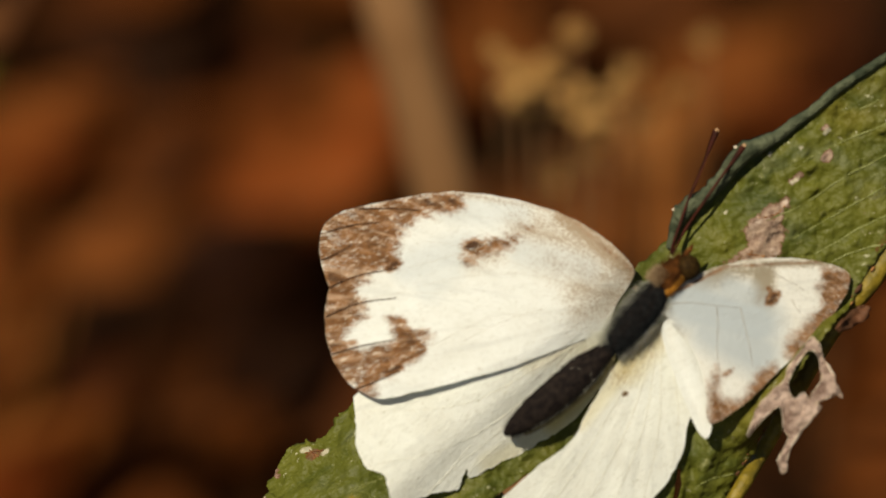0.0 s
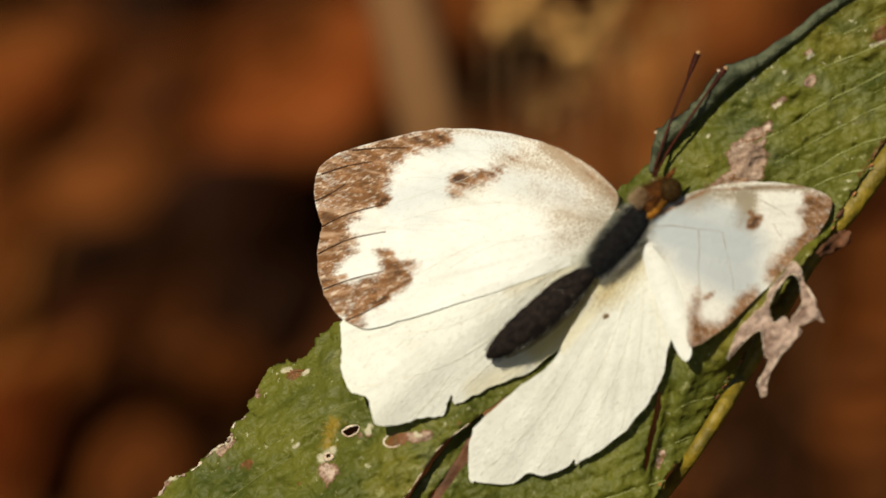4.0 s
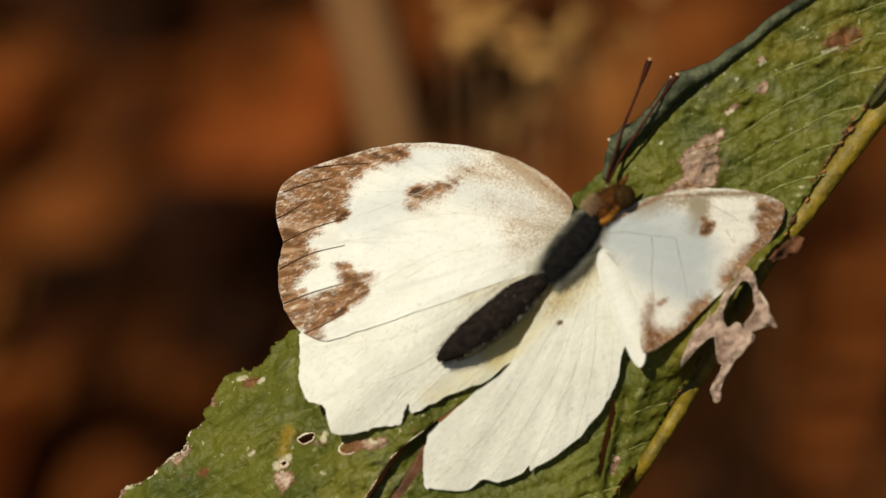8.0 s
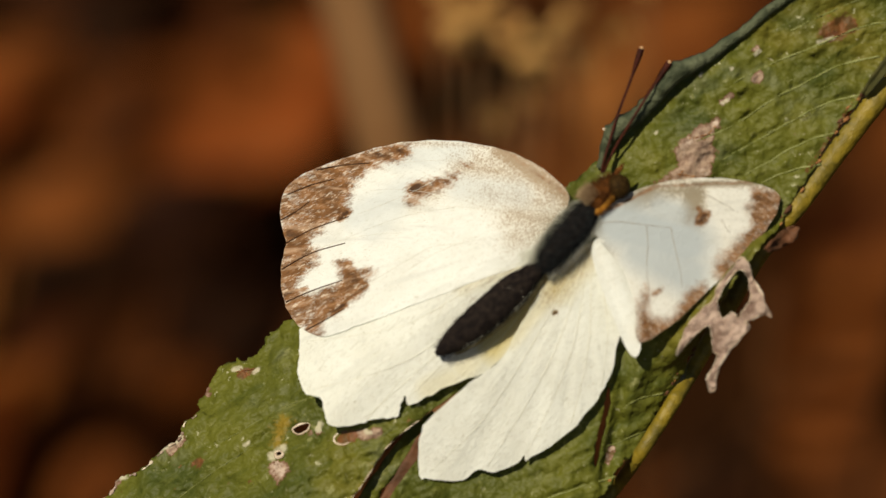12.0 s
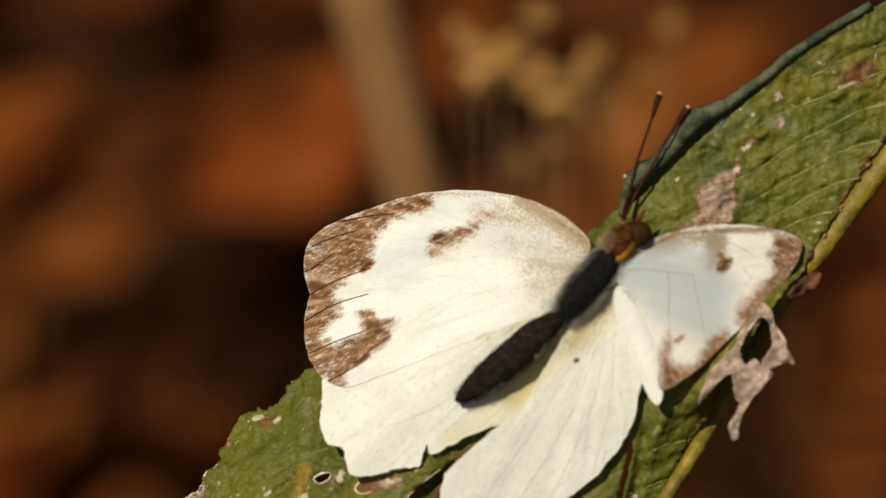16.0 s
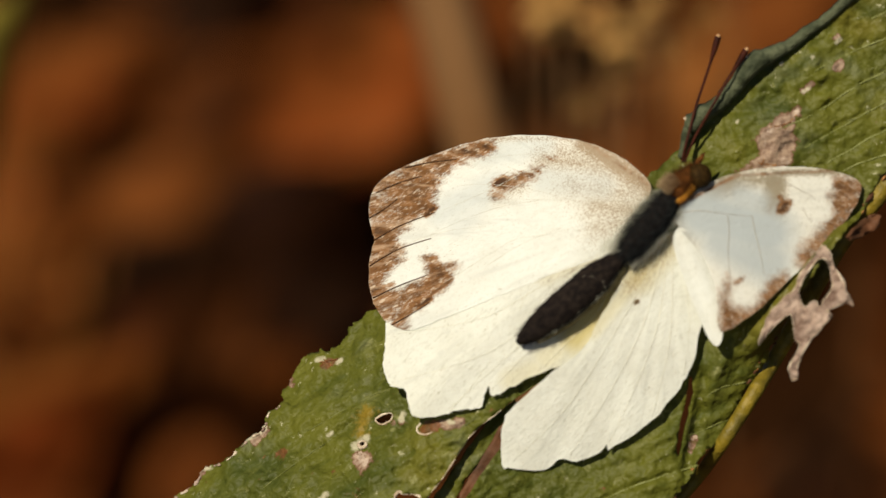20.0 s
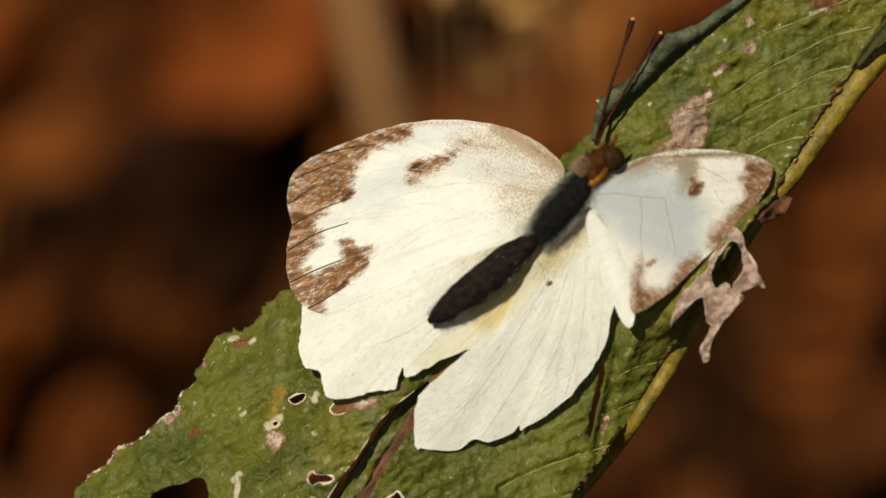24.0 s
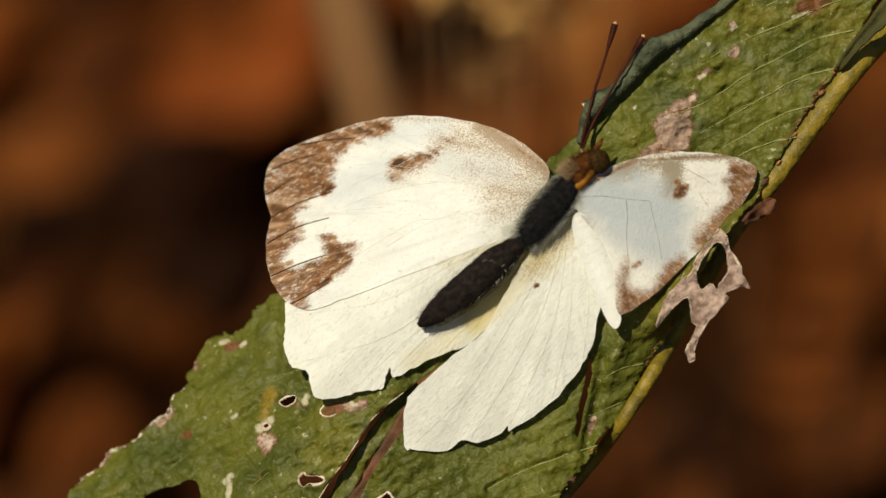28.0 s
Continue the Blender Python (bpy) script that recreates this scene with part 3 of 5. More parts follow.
vein_lines([[(930, 405), (800, 470), (690, 530), (540, 560)], [(930, 410), (820, 500), (700, 590), (545, 640)], [(930, 415), (830, 510), (730, 600), (630, 690)],
            # The last line here marks a fold of the wing, not a vein.
            [(935, 420), (850, 530), (770, 590), (705, 655)], [(940, 425), (890, 520), (840, 570), (790, 620)], [(900, 416), (840, 440), (780, 470), (752, 520)], [(632, 694), (668, 652), (704, 604)]], LEFT_TILT, -0.00002, HINGE, (960, 352), 34, 0.0008, 4.0, hind_l, VEIN, 0.000026, cap=-0.00223)

# The worn forewing on the shaded side, with its hind margin folded over.
RIGHT_HINGE = spot(1022, 350, 0.0)
FORE_TILT = (0.22, 0.05)
FORE_R = [(1022, 345), (1040, 325), (1070, 302), (1110, 283), (1160, 270), (1215, 265), (1265, 267), (1316, 276), (1346, 291), (1348, 316), (1334, 345), (1310, 378), (1275, 418),
          (1240, 448), (1205, 482), (1165, 520), (1118, 550), (1100, 545), (1096, 480), (1072, 420), (1040, 380)]
FORE_R_BLOTS = [([(1300, 276), (1362, 282), (1368, 320), (1352, 364), (1314, 406), (1276, 444), (1246, 452), (1232, 424), (1238, 406), (1258, 386), (1280, 362), (1296, 342), (1290, 318), (1300, 300)], 34, 0.88),
                ([(1100, 500), (1108, 462), (1120, 452), (1128, 470), (1122, 490), (1130, 506), (1160, 504), (1176, 478), (1190, 458), (1222, 448), (1230, 492), (1180, 544), (1118, 582), (1098, 560)], 30, 0.88),
                ([(1128, 462), (1152, 454), (1140, 470), (1126, 474)], 10, 0.8), ([(1184, 350), (1190, 318), (1192, 290), (1204, 286), (1212, 296), (1206, 322), (1204, 352)], 22, 0.30),
                ([(1202, 346), (1208, 330), (1220, 322), (1230, 326), (1222, 342), (1212, 348)], 12, 1.4)]
FORE_R_DARK = [(1310, 296, 1330, 306, 12, 1.2), (1306, 330, 1318, 336, 9, 1.2), (1296, 366, 1304, 358, 9, 1.2), (1208, 318, 1212, 322, 6, 1.0), (1050, 322, 1130, 282, 6, 0.8), (1130, 280, 1300, 272, 5, 0.7)]
fore_r = wing("forewing", FORE_R, FORE_TILT, 0.0008, RIGHT_HINGE, WING_GREY, butterfly, "worn greyish forewing with brown border, hind edge folded over", FORE_R_DARK, (1022, 350), 26, 0.0009, 8.0, blots=FORE_R_BLOTS,
              dusty=((1040, 328, 1130, 290, 40, 1.4), (1130, 290, 1200, 284, 26, 1.1), (1200, 276, 1310, 274, 12, 1.2), (1200, 292, 1196, 344, 32, 1.8), (1060, 312, 1180, 282, 36, 1.0), (1180, 350, 1204, 300, 30, 0.9), (1030, 350, 1060, 345, 30, 0.9), (1030, 360, 1050, 400, 30, 0.8)),
              worn=((1070, 345, 1185, 380, 70, 1.0), (1110, 390, 1190, 430, 60, 0.9), (1140, 320, 1170, 330, 36, 0.8)), teeth=0.14)
vein_lines([[(1030, 345), (1070, 342), (1110, 347), (1160, 352)], [(1118, 350), (1120, 380), (1118, 420), (1122, 465)], [(1160, 352), (1168, 390), (1176, 425), (1180, 455)],
            [(1215, 290), (1240, 304), (1262, 316), (1270, 324)], [(1248, 338), (1256, 352), (1264, 363)]],
           FORE_TILT, 0.0008, RIGHT_HINGE, (1022, 350), 26, 0.0009, 8.0, fore_r, VEIN_GREY, 0.000034)
FOLD = [(1030, 372), (1050, 380), (1075, 415), (1092, 460), (1102, 500), (1108, 548), (1106, 570), (1097, 579), (1082, 562), (1062, 515), (1044, 470), (1030, 430), (1022, 395)]
pts, faces = sheet(smooth_loop(FOLD, 5), 4.5)
verts = []
for x, y in pts:
    across = (x - (1022 + (y - 372) * 0.38)) / 40
    verts.append(tilted(x, y, FORE_TILT, RIGHT_HINGE, 0.0004) + Vector((0, 0, 0.00042 + 0.00026 * math.sin(max(min(across, 1), 0) * math.pi))) - RIGHT_HINGE)
fold_mesh = mesh_of("folded_margin", verts, faces, WING_FORE)
give(fold_mesh, "dark", np.zeros(len(pts)))
for field in ("streak", "worn", "dust", "shade_ochre"):
    give(fold_mesh, field, np.zeros(len(pts)))
fold = part("folded_margin", fold_mesh, WING_FORE, fore_r, "white hind margin folded over")
fold.modifiers.new("thickness", "SOLIDIFY").thickness = 0.00005
fold.modifiers.new("crisp_edge", "EDGE_SPLIT").split_angle = radians(50)

HIND_TILT = (0.06, -0.14)
HIND_R = [(1010, 385), (958, 425), (922, 480), (893, 530), (862, 584), (797, 634), (738, 688), (723, 712), (720, 755), (722, 787), (738, 792), (790, 795), (822, 777), (852, 780),
          (889, 765), (903, 751), (911, 758), (960, 727), (1002, 690), (1040, 642), (1060, 592), (1068, 550), (1085, 480), (1075, 420), (1045, 375)]
hind_r = wing("hindwing", HIND_R, HIND_TILT, -0.0001, RIGHT_HINGE, WING_HIND, butterfly, "cream hindwing with a scalloped hind edge", [(957, 502, 960, 501, 4.5, 1.7), (1000, 400, 960, 470, 40, 0.25)], (1015, 380), 36, 0.0007, 12.0, 3.0, shade_ochre=((1000, 395, 960, 450, 50, 0.6), (950, 470, 880, 550, 22, 0.4)), dusty=((1015, 385, 950, 470, 34, 0.75), (1030, 390, 1000, 430, 30, 0.6)))
vein_lines([[(1005, 400), (940, 520), (840, 680), (740, 780)], [(1010, 400), (970, 540), (910, 660), (840, 770)], [(1015, 400), (995, 540), (960, 640), (910, 745)], [(1020, 400), (1020, 520), (1010, 600), (985, 700)],
            [(1030, 400), (1045, 480), (1050, 540), (1040, 630)]], HIND_TILT, -0.0001, RIGHT_HINGE, (1015, 380), 36, 0.0007, 12.0, hind_r, VEIN, 0.000028)

# The body.
ABDOMEN_ROOT = spot(938, 415, 0.0006)
spine, radii = [], []
for i in range(57):
    t = i / 56
    p = spot(938 - 193 * t - 6 * math.sin(t * math.pi), 415 + 153 * t + 10 * math.sin(t * math.pi), 0.0008 - 0.0012 * t)
    ring = 0.955 + 0.045 * abs(math.sin(t * 8 * math.pi)) ** 0.5
    wide = 30 if t < 0.45 else 30 * max(1 - ((t - 0.45) / 0.56) ** 2.2, 0) ** 0.68
    radii.append(PX * max(wide * (0.38 + 0.62 * min(t / 0.24, 1)) * ring, 5))
    spine.append(p)
abdomen = part("abdomen", lathe(spine, radii, 22, 0.92), BLACK, butterfly, "black segmented abdomen", at=ABDOMEN_ROOT)
belly_spine = [p + Vector((8, -7, 0)) * PX * (1 - 0.2 * i / 56) + Vector((0, 0, -0.0007)) for i, p in enumerate(spine)][4:50]
part("belly", tube([p - ABDOMEN_ROOT for p in belly_spine], [r * 0.86 for r in radii[4:50]], 16), BELLY, abdomen, "pale yellowish belly fringe")


def abdomen_root():
    i = random.randrange(2, 54)
    a = random.uniform(0, 2 * math.pi)
    way = (spine[i + 1] - spine[i - 1]).normalized()
    side = way.cross(Vector((0, 0, 1))).normalized()
    n = side * math.cos(a) + Vector((0, 0, 1)) * math.sin(a)
    return spine[i] + n * radii[i] * 0.96 - ABDOMEN_ROOT, n


part("fur", coat(2200, abdomen_root, 0.0006, 0.000012, Vector((-1.5, -1.15, 0))), BLACK, abdomen)


def belly_root():
    i = random.randrange(6, 46)
    n = Vector((0.55, -0.6, random.uniform(-0.2, 0.6)))
    return spine[i] + n * radii[i] * 0.95 - ABDOMEN_ROOT, n


part("pale_fur", coat(30, abdomen_root, 0.00045, 0.000012, Vector((-1.5, -1.15, 0.2))), GREY_FUR, abdomen)
part("pale_fur", coat(200, belly_root, 0.0007, 0.000013, Vector((-0.9, -0.9, 0))), FRINGE_FUR, abdomen)

thorax_spine, thorax_r = [], []
for i in range(15):
    t = i / 14
    thorax_spine.append(spot(934 + 94 * t, 422 - 116 * t, 0.0006 + 0.0006 * math.sin(t * math.pi)))
    thorax_r.append(PX * max(29 * math.sin((0.04 + 0.90 * t) * math.pi) ** 0.38, 7))
thorax = part("thorax", lathe(thorax_spine, thorax_r, 20, 0.85), BLACK, butterfly, "black furry thorax")


def thorax_root(lo=-0.3, hi=1.3):
    def root():
        i = random.randrange(1, 14)
        a = random.uniform(lo, hi) * math.pi
        way = (thorax_spine[min(i + 1, 14)] - thorax_spine[i - 1]).normalized()
        side = way.cross(Vector((0, 0, 1))).normalized()
        n = side * math.cos(a) + Vector((0, 0, 1)) * math.sin(a)
        f = random.random()
        j = max(i - 1, 0)
        return thorax_spine[i].lerp(thorax_spine[j], f) + n * (thorax_r[i] * (1 - f) + thorax_r[j] * f) * 0.92, n
    return root


part("fur", coat(4200, thorax_root(), 0.0010, 0.000012, Vector((-1.2, -1.3, 0.3))), THORAX_FUR, thorax)
part("pale_fur", coat(520, thorax_root(0.74, 1.12), 0.0014, 0.000010, Vector((-0.8, -0.7, 0.1))), FRINGE_FUR, thorax, "pale grey fringe beside the wing root")
part("pale_fur", coat(300, thorax_root(-0.2, 0.15), 0.0013, 0.000015, Vector((0.1, -1.1, 0.1))), GREY_FUR, thorax)


def waist_root():
    n = Vector((random.uniform(-0.9, -0.3), random.uniform(0.2, 0.7), 0.5)).normalized()
    return spot(random.uniform(908, 938), random.uniform(396, 420), 0.0010) + n * PX * 10, n


part("pale_fur", coat(240, waist_root, 0.0009, 0.000013, Vector((-0.8, -0.9, 0.2))), GREY_FUR, thorax, "pale tuft at the waist")

head_spine = [spot(1018 + 46 * t, 312 - 46 * t, 0.0010) for t in (0, 0.1, 0.25, 0.45, 0.65, 0.85, 1)]
head = part("head", lathe(head_spine, [PX * r for r in (17, 21, 22, 21, 18, 12, 5)], 18, 0.85), BROWN_FUR, butterfly, "brown furry head with orange collar")
head_r = [PX * r for r in (17, 21, 22, 21, 18, 12, 5)]


def head_root(first, last, lo=-0.3, hi=1.3):
    def root():
        i = random.randrange(first, last)
        a = random.uniform(lo, hi) * math.pi
        side = Vector((0.69, 0.72, 0)).cross(Vector((0, 0, 1))).normalized()
        n = side * math.cos(a) + Vector((0, 0, 1)) * math.sin(a)
        f, j = random.random(), max(i - 1, 0)
        return head_spine[i].lerp(head_spine[j], f) + n * (head_r[i] * (1 - f) + head_r[j] * f) * 0.92, n
    return root


part("orange_fur", coat(1100, head_root(0, 5, -0.3, 0.22), 0.0007, 0.000014, Vector((-0.3, -0.4, 0.1))), ORANGE_FUR, head, "orange collar hairs")
part("tan_fur", coat(1300, head_root(0, 4, 0.50, 1.3), 0.0009, 0.000013, Vector((-0.4, -0.2, 0.1))), TAN_FUR, head, "pale tan collar hairs")
part("brown_fur", coat(1000, head_root(3, 7), 0.0007, 0.000013, Vector((0.2, 0.3, 0.2))), BROWN_FUR, head)
for ex, ey, er in ((1068, 281, 23),):
    part("eye", lathe([spot(ex - er * c * 0.7, ey + er * c * 0.7, 0.0009) for c in (-1, -0.8, -0.4, 0, 0.4, 0.8, 1)], [PX * er * k for k in (0.15, 0.6, 0.92, 1, 0.92, 0.6, 0.15)], 14), EYE, head, "round dark brown eye")
part("palp", tube([spot(1062, 262, 0.0010), spot(1072, 250, 0.0012), spot(1078, 240, 0.0012)], [PX * 5, PX * 5, PX * 1.5], 8), BROWN_FUR, head)


def antenna(points, label):
    root = spot(*points[0])
    run = smooth_loop([spot(*p) for p in points], 6, False)
    n = len(run)
    thick = [PX * (2.5 if i < n * 0.76 else 2.5 + 3.4 * math.sin((i / n - 0.76) / 0.24 * math.pi * 0.62)) for i in range(n)]
    ob = part("antenna", tube(run, thick, 8), HORN, butterfly, label, at=root)
    tip = [run[-1] + (run[-1] - run[-3]).normalized() * PX * k - root for k in (-1, 2, 4.5)]
    part("tip", tube(tip, [PX * 4.4, PX * 3.6, PX * 1.0], 8), HORN_TIP, ob, "pale antenna tip")
    return ob


horn_a = antenna([(1039, 256, 0.0010), (1044, 232, -0.0008), (1052, 202, -0.0012), (1064, 160, -0.0014), (1083, 106, -0.0013), (1094, 72, -0.0012), (1105, 37, -0.0010)], "thin dark red-brown antenna with clubbed tip")
horn_b = antenna([(1043, 256, 0.0008), (1053, 231, -0.0016), (1066, 205, -0.0016), (1090, 164, -0.0010), (1119, 116, -0.0009), (1137, 88, -0.0008), (1154, 61, -0.0006)], "thin dark red-brown antenna with clubbed tip")


# ---- the leaf ----
def blade_w(px, py, folded=True):
    """How far the leaf blade stands towards the lens under a raster point."""
    lat = ((px - 960) * 0.75 + (py - 352) * 0.66) * GRAIN
    groove = px - 1076 + (py - 640) * 0.2
    fold = 0.0007 * math.exp(-(groove / 9) ** 2) * max(0, min((py - 600) / 40, (880 - py) / 60, 1))
    past = max(((px - 1192) * 0.85 + (py - 478) * 0.52) * GRAIN, 0) * max(0, min((py - 490) / 60, (790 - py) / 60, 1))
    buckle = 0.00028 * noise.noise((px * 0.042 + py * 0.018, py * 0.042 - px * 0.018, 13.0)) + (0.00032 if px < 760 else 0.00015) * noise.noise((px * 0.10, py * 0.10, 17.0))
    buckle -= 0.0020 * math.exp(-((px - 895) ** 2 + (py - 500) ** 2) / 20000)
    buckle += 0.0013 * math.exp(-((px - 1110) ** 2 + (py - 600) ** 2) / 7000)
    along = min(max((px - 1140) * 0.64 - (py - 600) * 0.77, 0), 330)
    ridge = math.hypot(px - 1140 - along * 0.64, py - 600 + along * 0.77)
    buckle += 0.0036 * math.exp(-(ridge / 26) ** 2) * min(along / 60, (335 - along) / 60, 1)
    bend = buckle - fold - (0.9 * past if folded else 0) + 0.0005 * noise.noise((px * 0.006, py * 0.006, 3.0)) + (0.00062 if px < 640 else 0.00035) * noise.noise((px * 0.018, py * 0.018, 7.0))
    return 0.33 * lat - 0.50 * math.sqrt(lat * lat + 9e-6) - 0.0016 + 0.2 * max(lat - 0.011, 0) + bend


def on_blade(px, py, lift=0.0, folded=True):
    return spot(px, py, blade_w(px, py, folded) + lift)


leaf = thing("green_leaf", BASE, "large worm-eaten green leaf with holes and a torn edge", "leaf")
UPPER_EDGE = [(1760, -260), (1640, -190), (1520, -135), (1420, -82), (1310, -12), (1240, 42), (1186, 78), (1132, 130), (1074, 192), (1046, 222), (1000, 262), (900, 340), (760, 410), (600, 470),
        (500, 508), (475, 523), (454, 546), (438, 572), (418, 584), (391, 586), (368, 600), (351, 627), (338, 651), (332, 680), (309, 692), (302, 714), (276, 734), (254, 757), (222, 780), (196, 788), (176, 816), (150, 836), (132, 854), (114, 884), (90, 905), (40, 960), (0, 1010), (-40, 1070)]
LOWER_EDGE = [(60, 1100), (300, 1090), (600, 1070), (820, 1040), (900, 1000), (962, 930), (1000, 872), (1040, 822), (1072, 770), (1110, 728), (1150, 655), (1185, 600), (1228, 522), (1262, 462), (1300, 408),
        (1345, 352), (1382, 292), (1440, 196), (1500, 114), (1530, 66), (1562, 6), (1592, -56), (1680, -140)]
HOLES = [[(500, 706), (512, 697), (528, 696), (526, 706), (510, 714)],
         [(470, 748), (478, 743), (483, 748), (474, 755)],
         [(532, 842), (542, 832), (550, 838), (572, 838), (579, 846), (566, 853), (552, 852), (540, 857)],
         [(248, 885), (272, 864), (312, 852), (338, 843), (352, 850), (358, 885), (338, 930), (300, 958), (240, 945), (226, 915)],
         [(632, 935), (648, 900), (684, 872), (694, 868), (704, 882), (722, 890), (742, 880), (766, 890), (774, 915), (764, 960), (700, 990), (640, 970)]]
SLITS = [[(560, 896), (592, 842), (618, 808), (645, 765), (672, 728), (720, 690), (790, 640), (804, 652), (768, 692), (736, 735), (704, 775), (676, 815), (650, 862), (632, 890), (582, 898)],
         [(1048, 640), (1054, 634), (1056, 660), (1047, 708), (1036, 764), (1027, 762), (1033, 715), (1043, 675)]]
edge_loop = ragged(ragged(ragged(smooth_loop(UPPER_EDGE + LOWER_EDGE, 11), 4, 0.03, 20.0), 5.0, 0.10, 22.0), 3.5, 0.27, 24.0)
rings = [ragged(ragged(smooth_loop(h, 5), 1.6, 0.09, 30.0 + i), 1.0, 0.25, 35.0) for i, h in enumerate(HOLES + SLITS)]
# Side veins: each leaves the midrib nearly level and bends down along the blade.
UPPER_VEINS = [((1526, 50), (1460, 64), (1404, 92), (1340, 126), (1270, 172), (1205, 200)), ((1492, 118), (1440, 130), (1396, 150), (1350, 176), (1300, 204), (1252, 232)), ((1454, 184), (1410, 194), (1370, 212), (1330, 236), (1290, 258)),
              ((1424, 240), (1380, 248), (1340, 262), (1306, 280)), ((1560, -14), (1490, 0), (1420, 30), (1340, 62), (1270, 98)), ((1600, -80), (1520, -60), (1440, -28), (1370, 6))]
LOWER_VEINS = [((1120, 706), (1060, 730), (1000, 752), (950, 786)), ((1064, 786), (1000, 806), (930, 832), (870, 862)), ((1000, 872), (930, 892), (850, 925)), ((1150, 640), (1110, 650), (1082, 664)),
              ((640, 752), (600, 764), (556, 786), (500, 816), (440, 862)), ((606, 826), (560, 840), (500, 872), (440, 905)), ((680, 700), (620, 738), (560, 766), (500, 800)), ((560, 640), (500, 660), (440, 690), (380, 724)), ((470, 700), (420, 740), (360, 780), (300, 826))]
SIDE_VEINS = UPPER_VEINS + LOWER_VEINS
pts, faces = sheet(edge_loop, 5.0, rings)
quilt = np.zeros(len(pts))
for line in SIDE_VEINS:
    run = smooth_loop([Vector((*p, 0)) for p in line], 3, False)
    groove, swell = np.zeros(len(pts)), np.zeros(len(pts))
    for p, q in zip(run, run[1:]):
        groove = np.maximum(groove, near(pts[:, 0], pts[:, 1], p.x, p.y, q.x, q.y, 11))
        swell = np.maximum(swell, near(pts[:, 0], pts[:, 1], p.x, p.y, q.x, q.y, 34))
    deep = 0.5 if line[0][1] < 300 else 1.0
    quilt += deep * (0.00034 * swell * swell * (3 - 2 * swell) - 0.00036 * groove * groove * (3 - 2 * groove))
blade_mesh = mesh_of("blade", [on_blade(x, y, z) for (x, y), z in zip(pts, quilt)], faces, BLADE)
dead = np.zeros(len(pts))
for x0, y0, x1, y1, reach, depth in [(1250, 132, 1266, 120, 10, 0.85), (1310, 90, 1316, 84, 13, 0.9), (1436, 18, 1448, 12, 14, 0.8),
                                     (520, 712, 552, 716, 12, 0.6), (615, 716, 650, 712, 14, 0.8), (1350, 375, 1375, 360, 22, 0.9), (600, 712, 585, 708, 9, 0.6),
                                     (1306, 40, 1312, 36, 7, 0.7), (285, 740, 305, 722, 14, 0.9), (195, 788, 160, 822, 16, 0.8), (350, 636, 352, 642, 12, 0.8), (1058, 740, 1050, 762, 11, 0.75), (1020, 850, 1010, 872, 12, 0.7)]:
    dead = np.maximum(dead, depth * np.minimum(near(pts[:, 0], pts[:, 1], x0, y0, x1, y1, reach) * 1.7, 1))
dead = np.maximum(dead, patch(pts[:, 0], pts[:, 1], [(1130, 276), (1152, 256), (1174, 246), (1164, 216), (1184, 196), (1210, 174), (1242, 160), (1246, 176), (1232, 202), (1240, 226), (1222, 262), (1200, 272)], 20))
dead = np.maximum(dead, 0.72 * patch(pts[:, 0], pts[:, 1], [(458, 770), (470, 758), (494, 764), (490, 784), (474, 802), (460, 786)], 12))
rust = np.zeros(len(pts))
for x0, y0, x1, y1, reach, depth in [(588, 723, 602, 718, 16, 1.5), (330, 770, 334, 764, 14, 0.9), (410, 607, 430, 603, 13, 0.85), (1400, 250, 1470, 150, 9, 0.8), (470, 835, 400, 870, 16, 0.3), (650, 905, 640, 930, 14, 0.5), (1440, 10, 1470, -6, 26, 1.3)]:
    rust = np.maximum(rust, depth * np.minimum(near(pts[:, 0], pts[:, 1], x0, y0, x1, y1, reach) * 1.6, 1))
give(blade_mesh, "dead", dead)
give(blade_mesh, "rust", rust)
amber = np.maximum(0.85 * near(pts[:, 0], pts[:, 1], 484, 690, 474, 728, 36), 0.5 * near(pts[:, 0], pts[:, 1], 640, 770, 610, 820, 30))
give(blade_mesh, "amber", amber)
bleached = np.zeros(len(pts))
for x0, y0, x1, y1, reach in ((412, 836, 402, 846, 13), (410, 846, 406, 884, 11), (464, 752, 484, 738, 16), (548, 694, 544, 706, 12), (628, 708, 636, 712, 8), (270, 738, 304, 718, 12), (192, 790, 210, 788, 10), (416, 732, 424, 728, 9), (1266, 74, 1268, 72, 6),
                              (1308, 48, 1316, 42, 8), (1212, 86, 1214, 82, 6), (1134, 186, 1138, 182, 6), (1262, 126, 1250, 134, 8), (1418, 26, 1446, 18, 8), (396, 600, 408, 596, 9), (430, 606, 438, 600, 8)):
    bleached = np.maximum(bleached, near(pts[:, 0], pts[:, 1], x0, y0, x1, y1, reach))
give(blade_mesh, "bleached", bleached)
blade = part("blade", blade_mesh, BLADE, leaf, "green blade with brown patches")
blade.modifiers.new("thickness", "SOLIDIFY").thickness = 0.00025

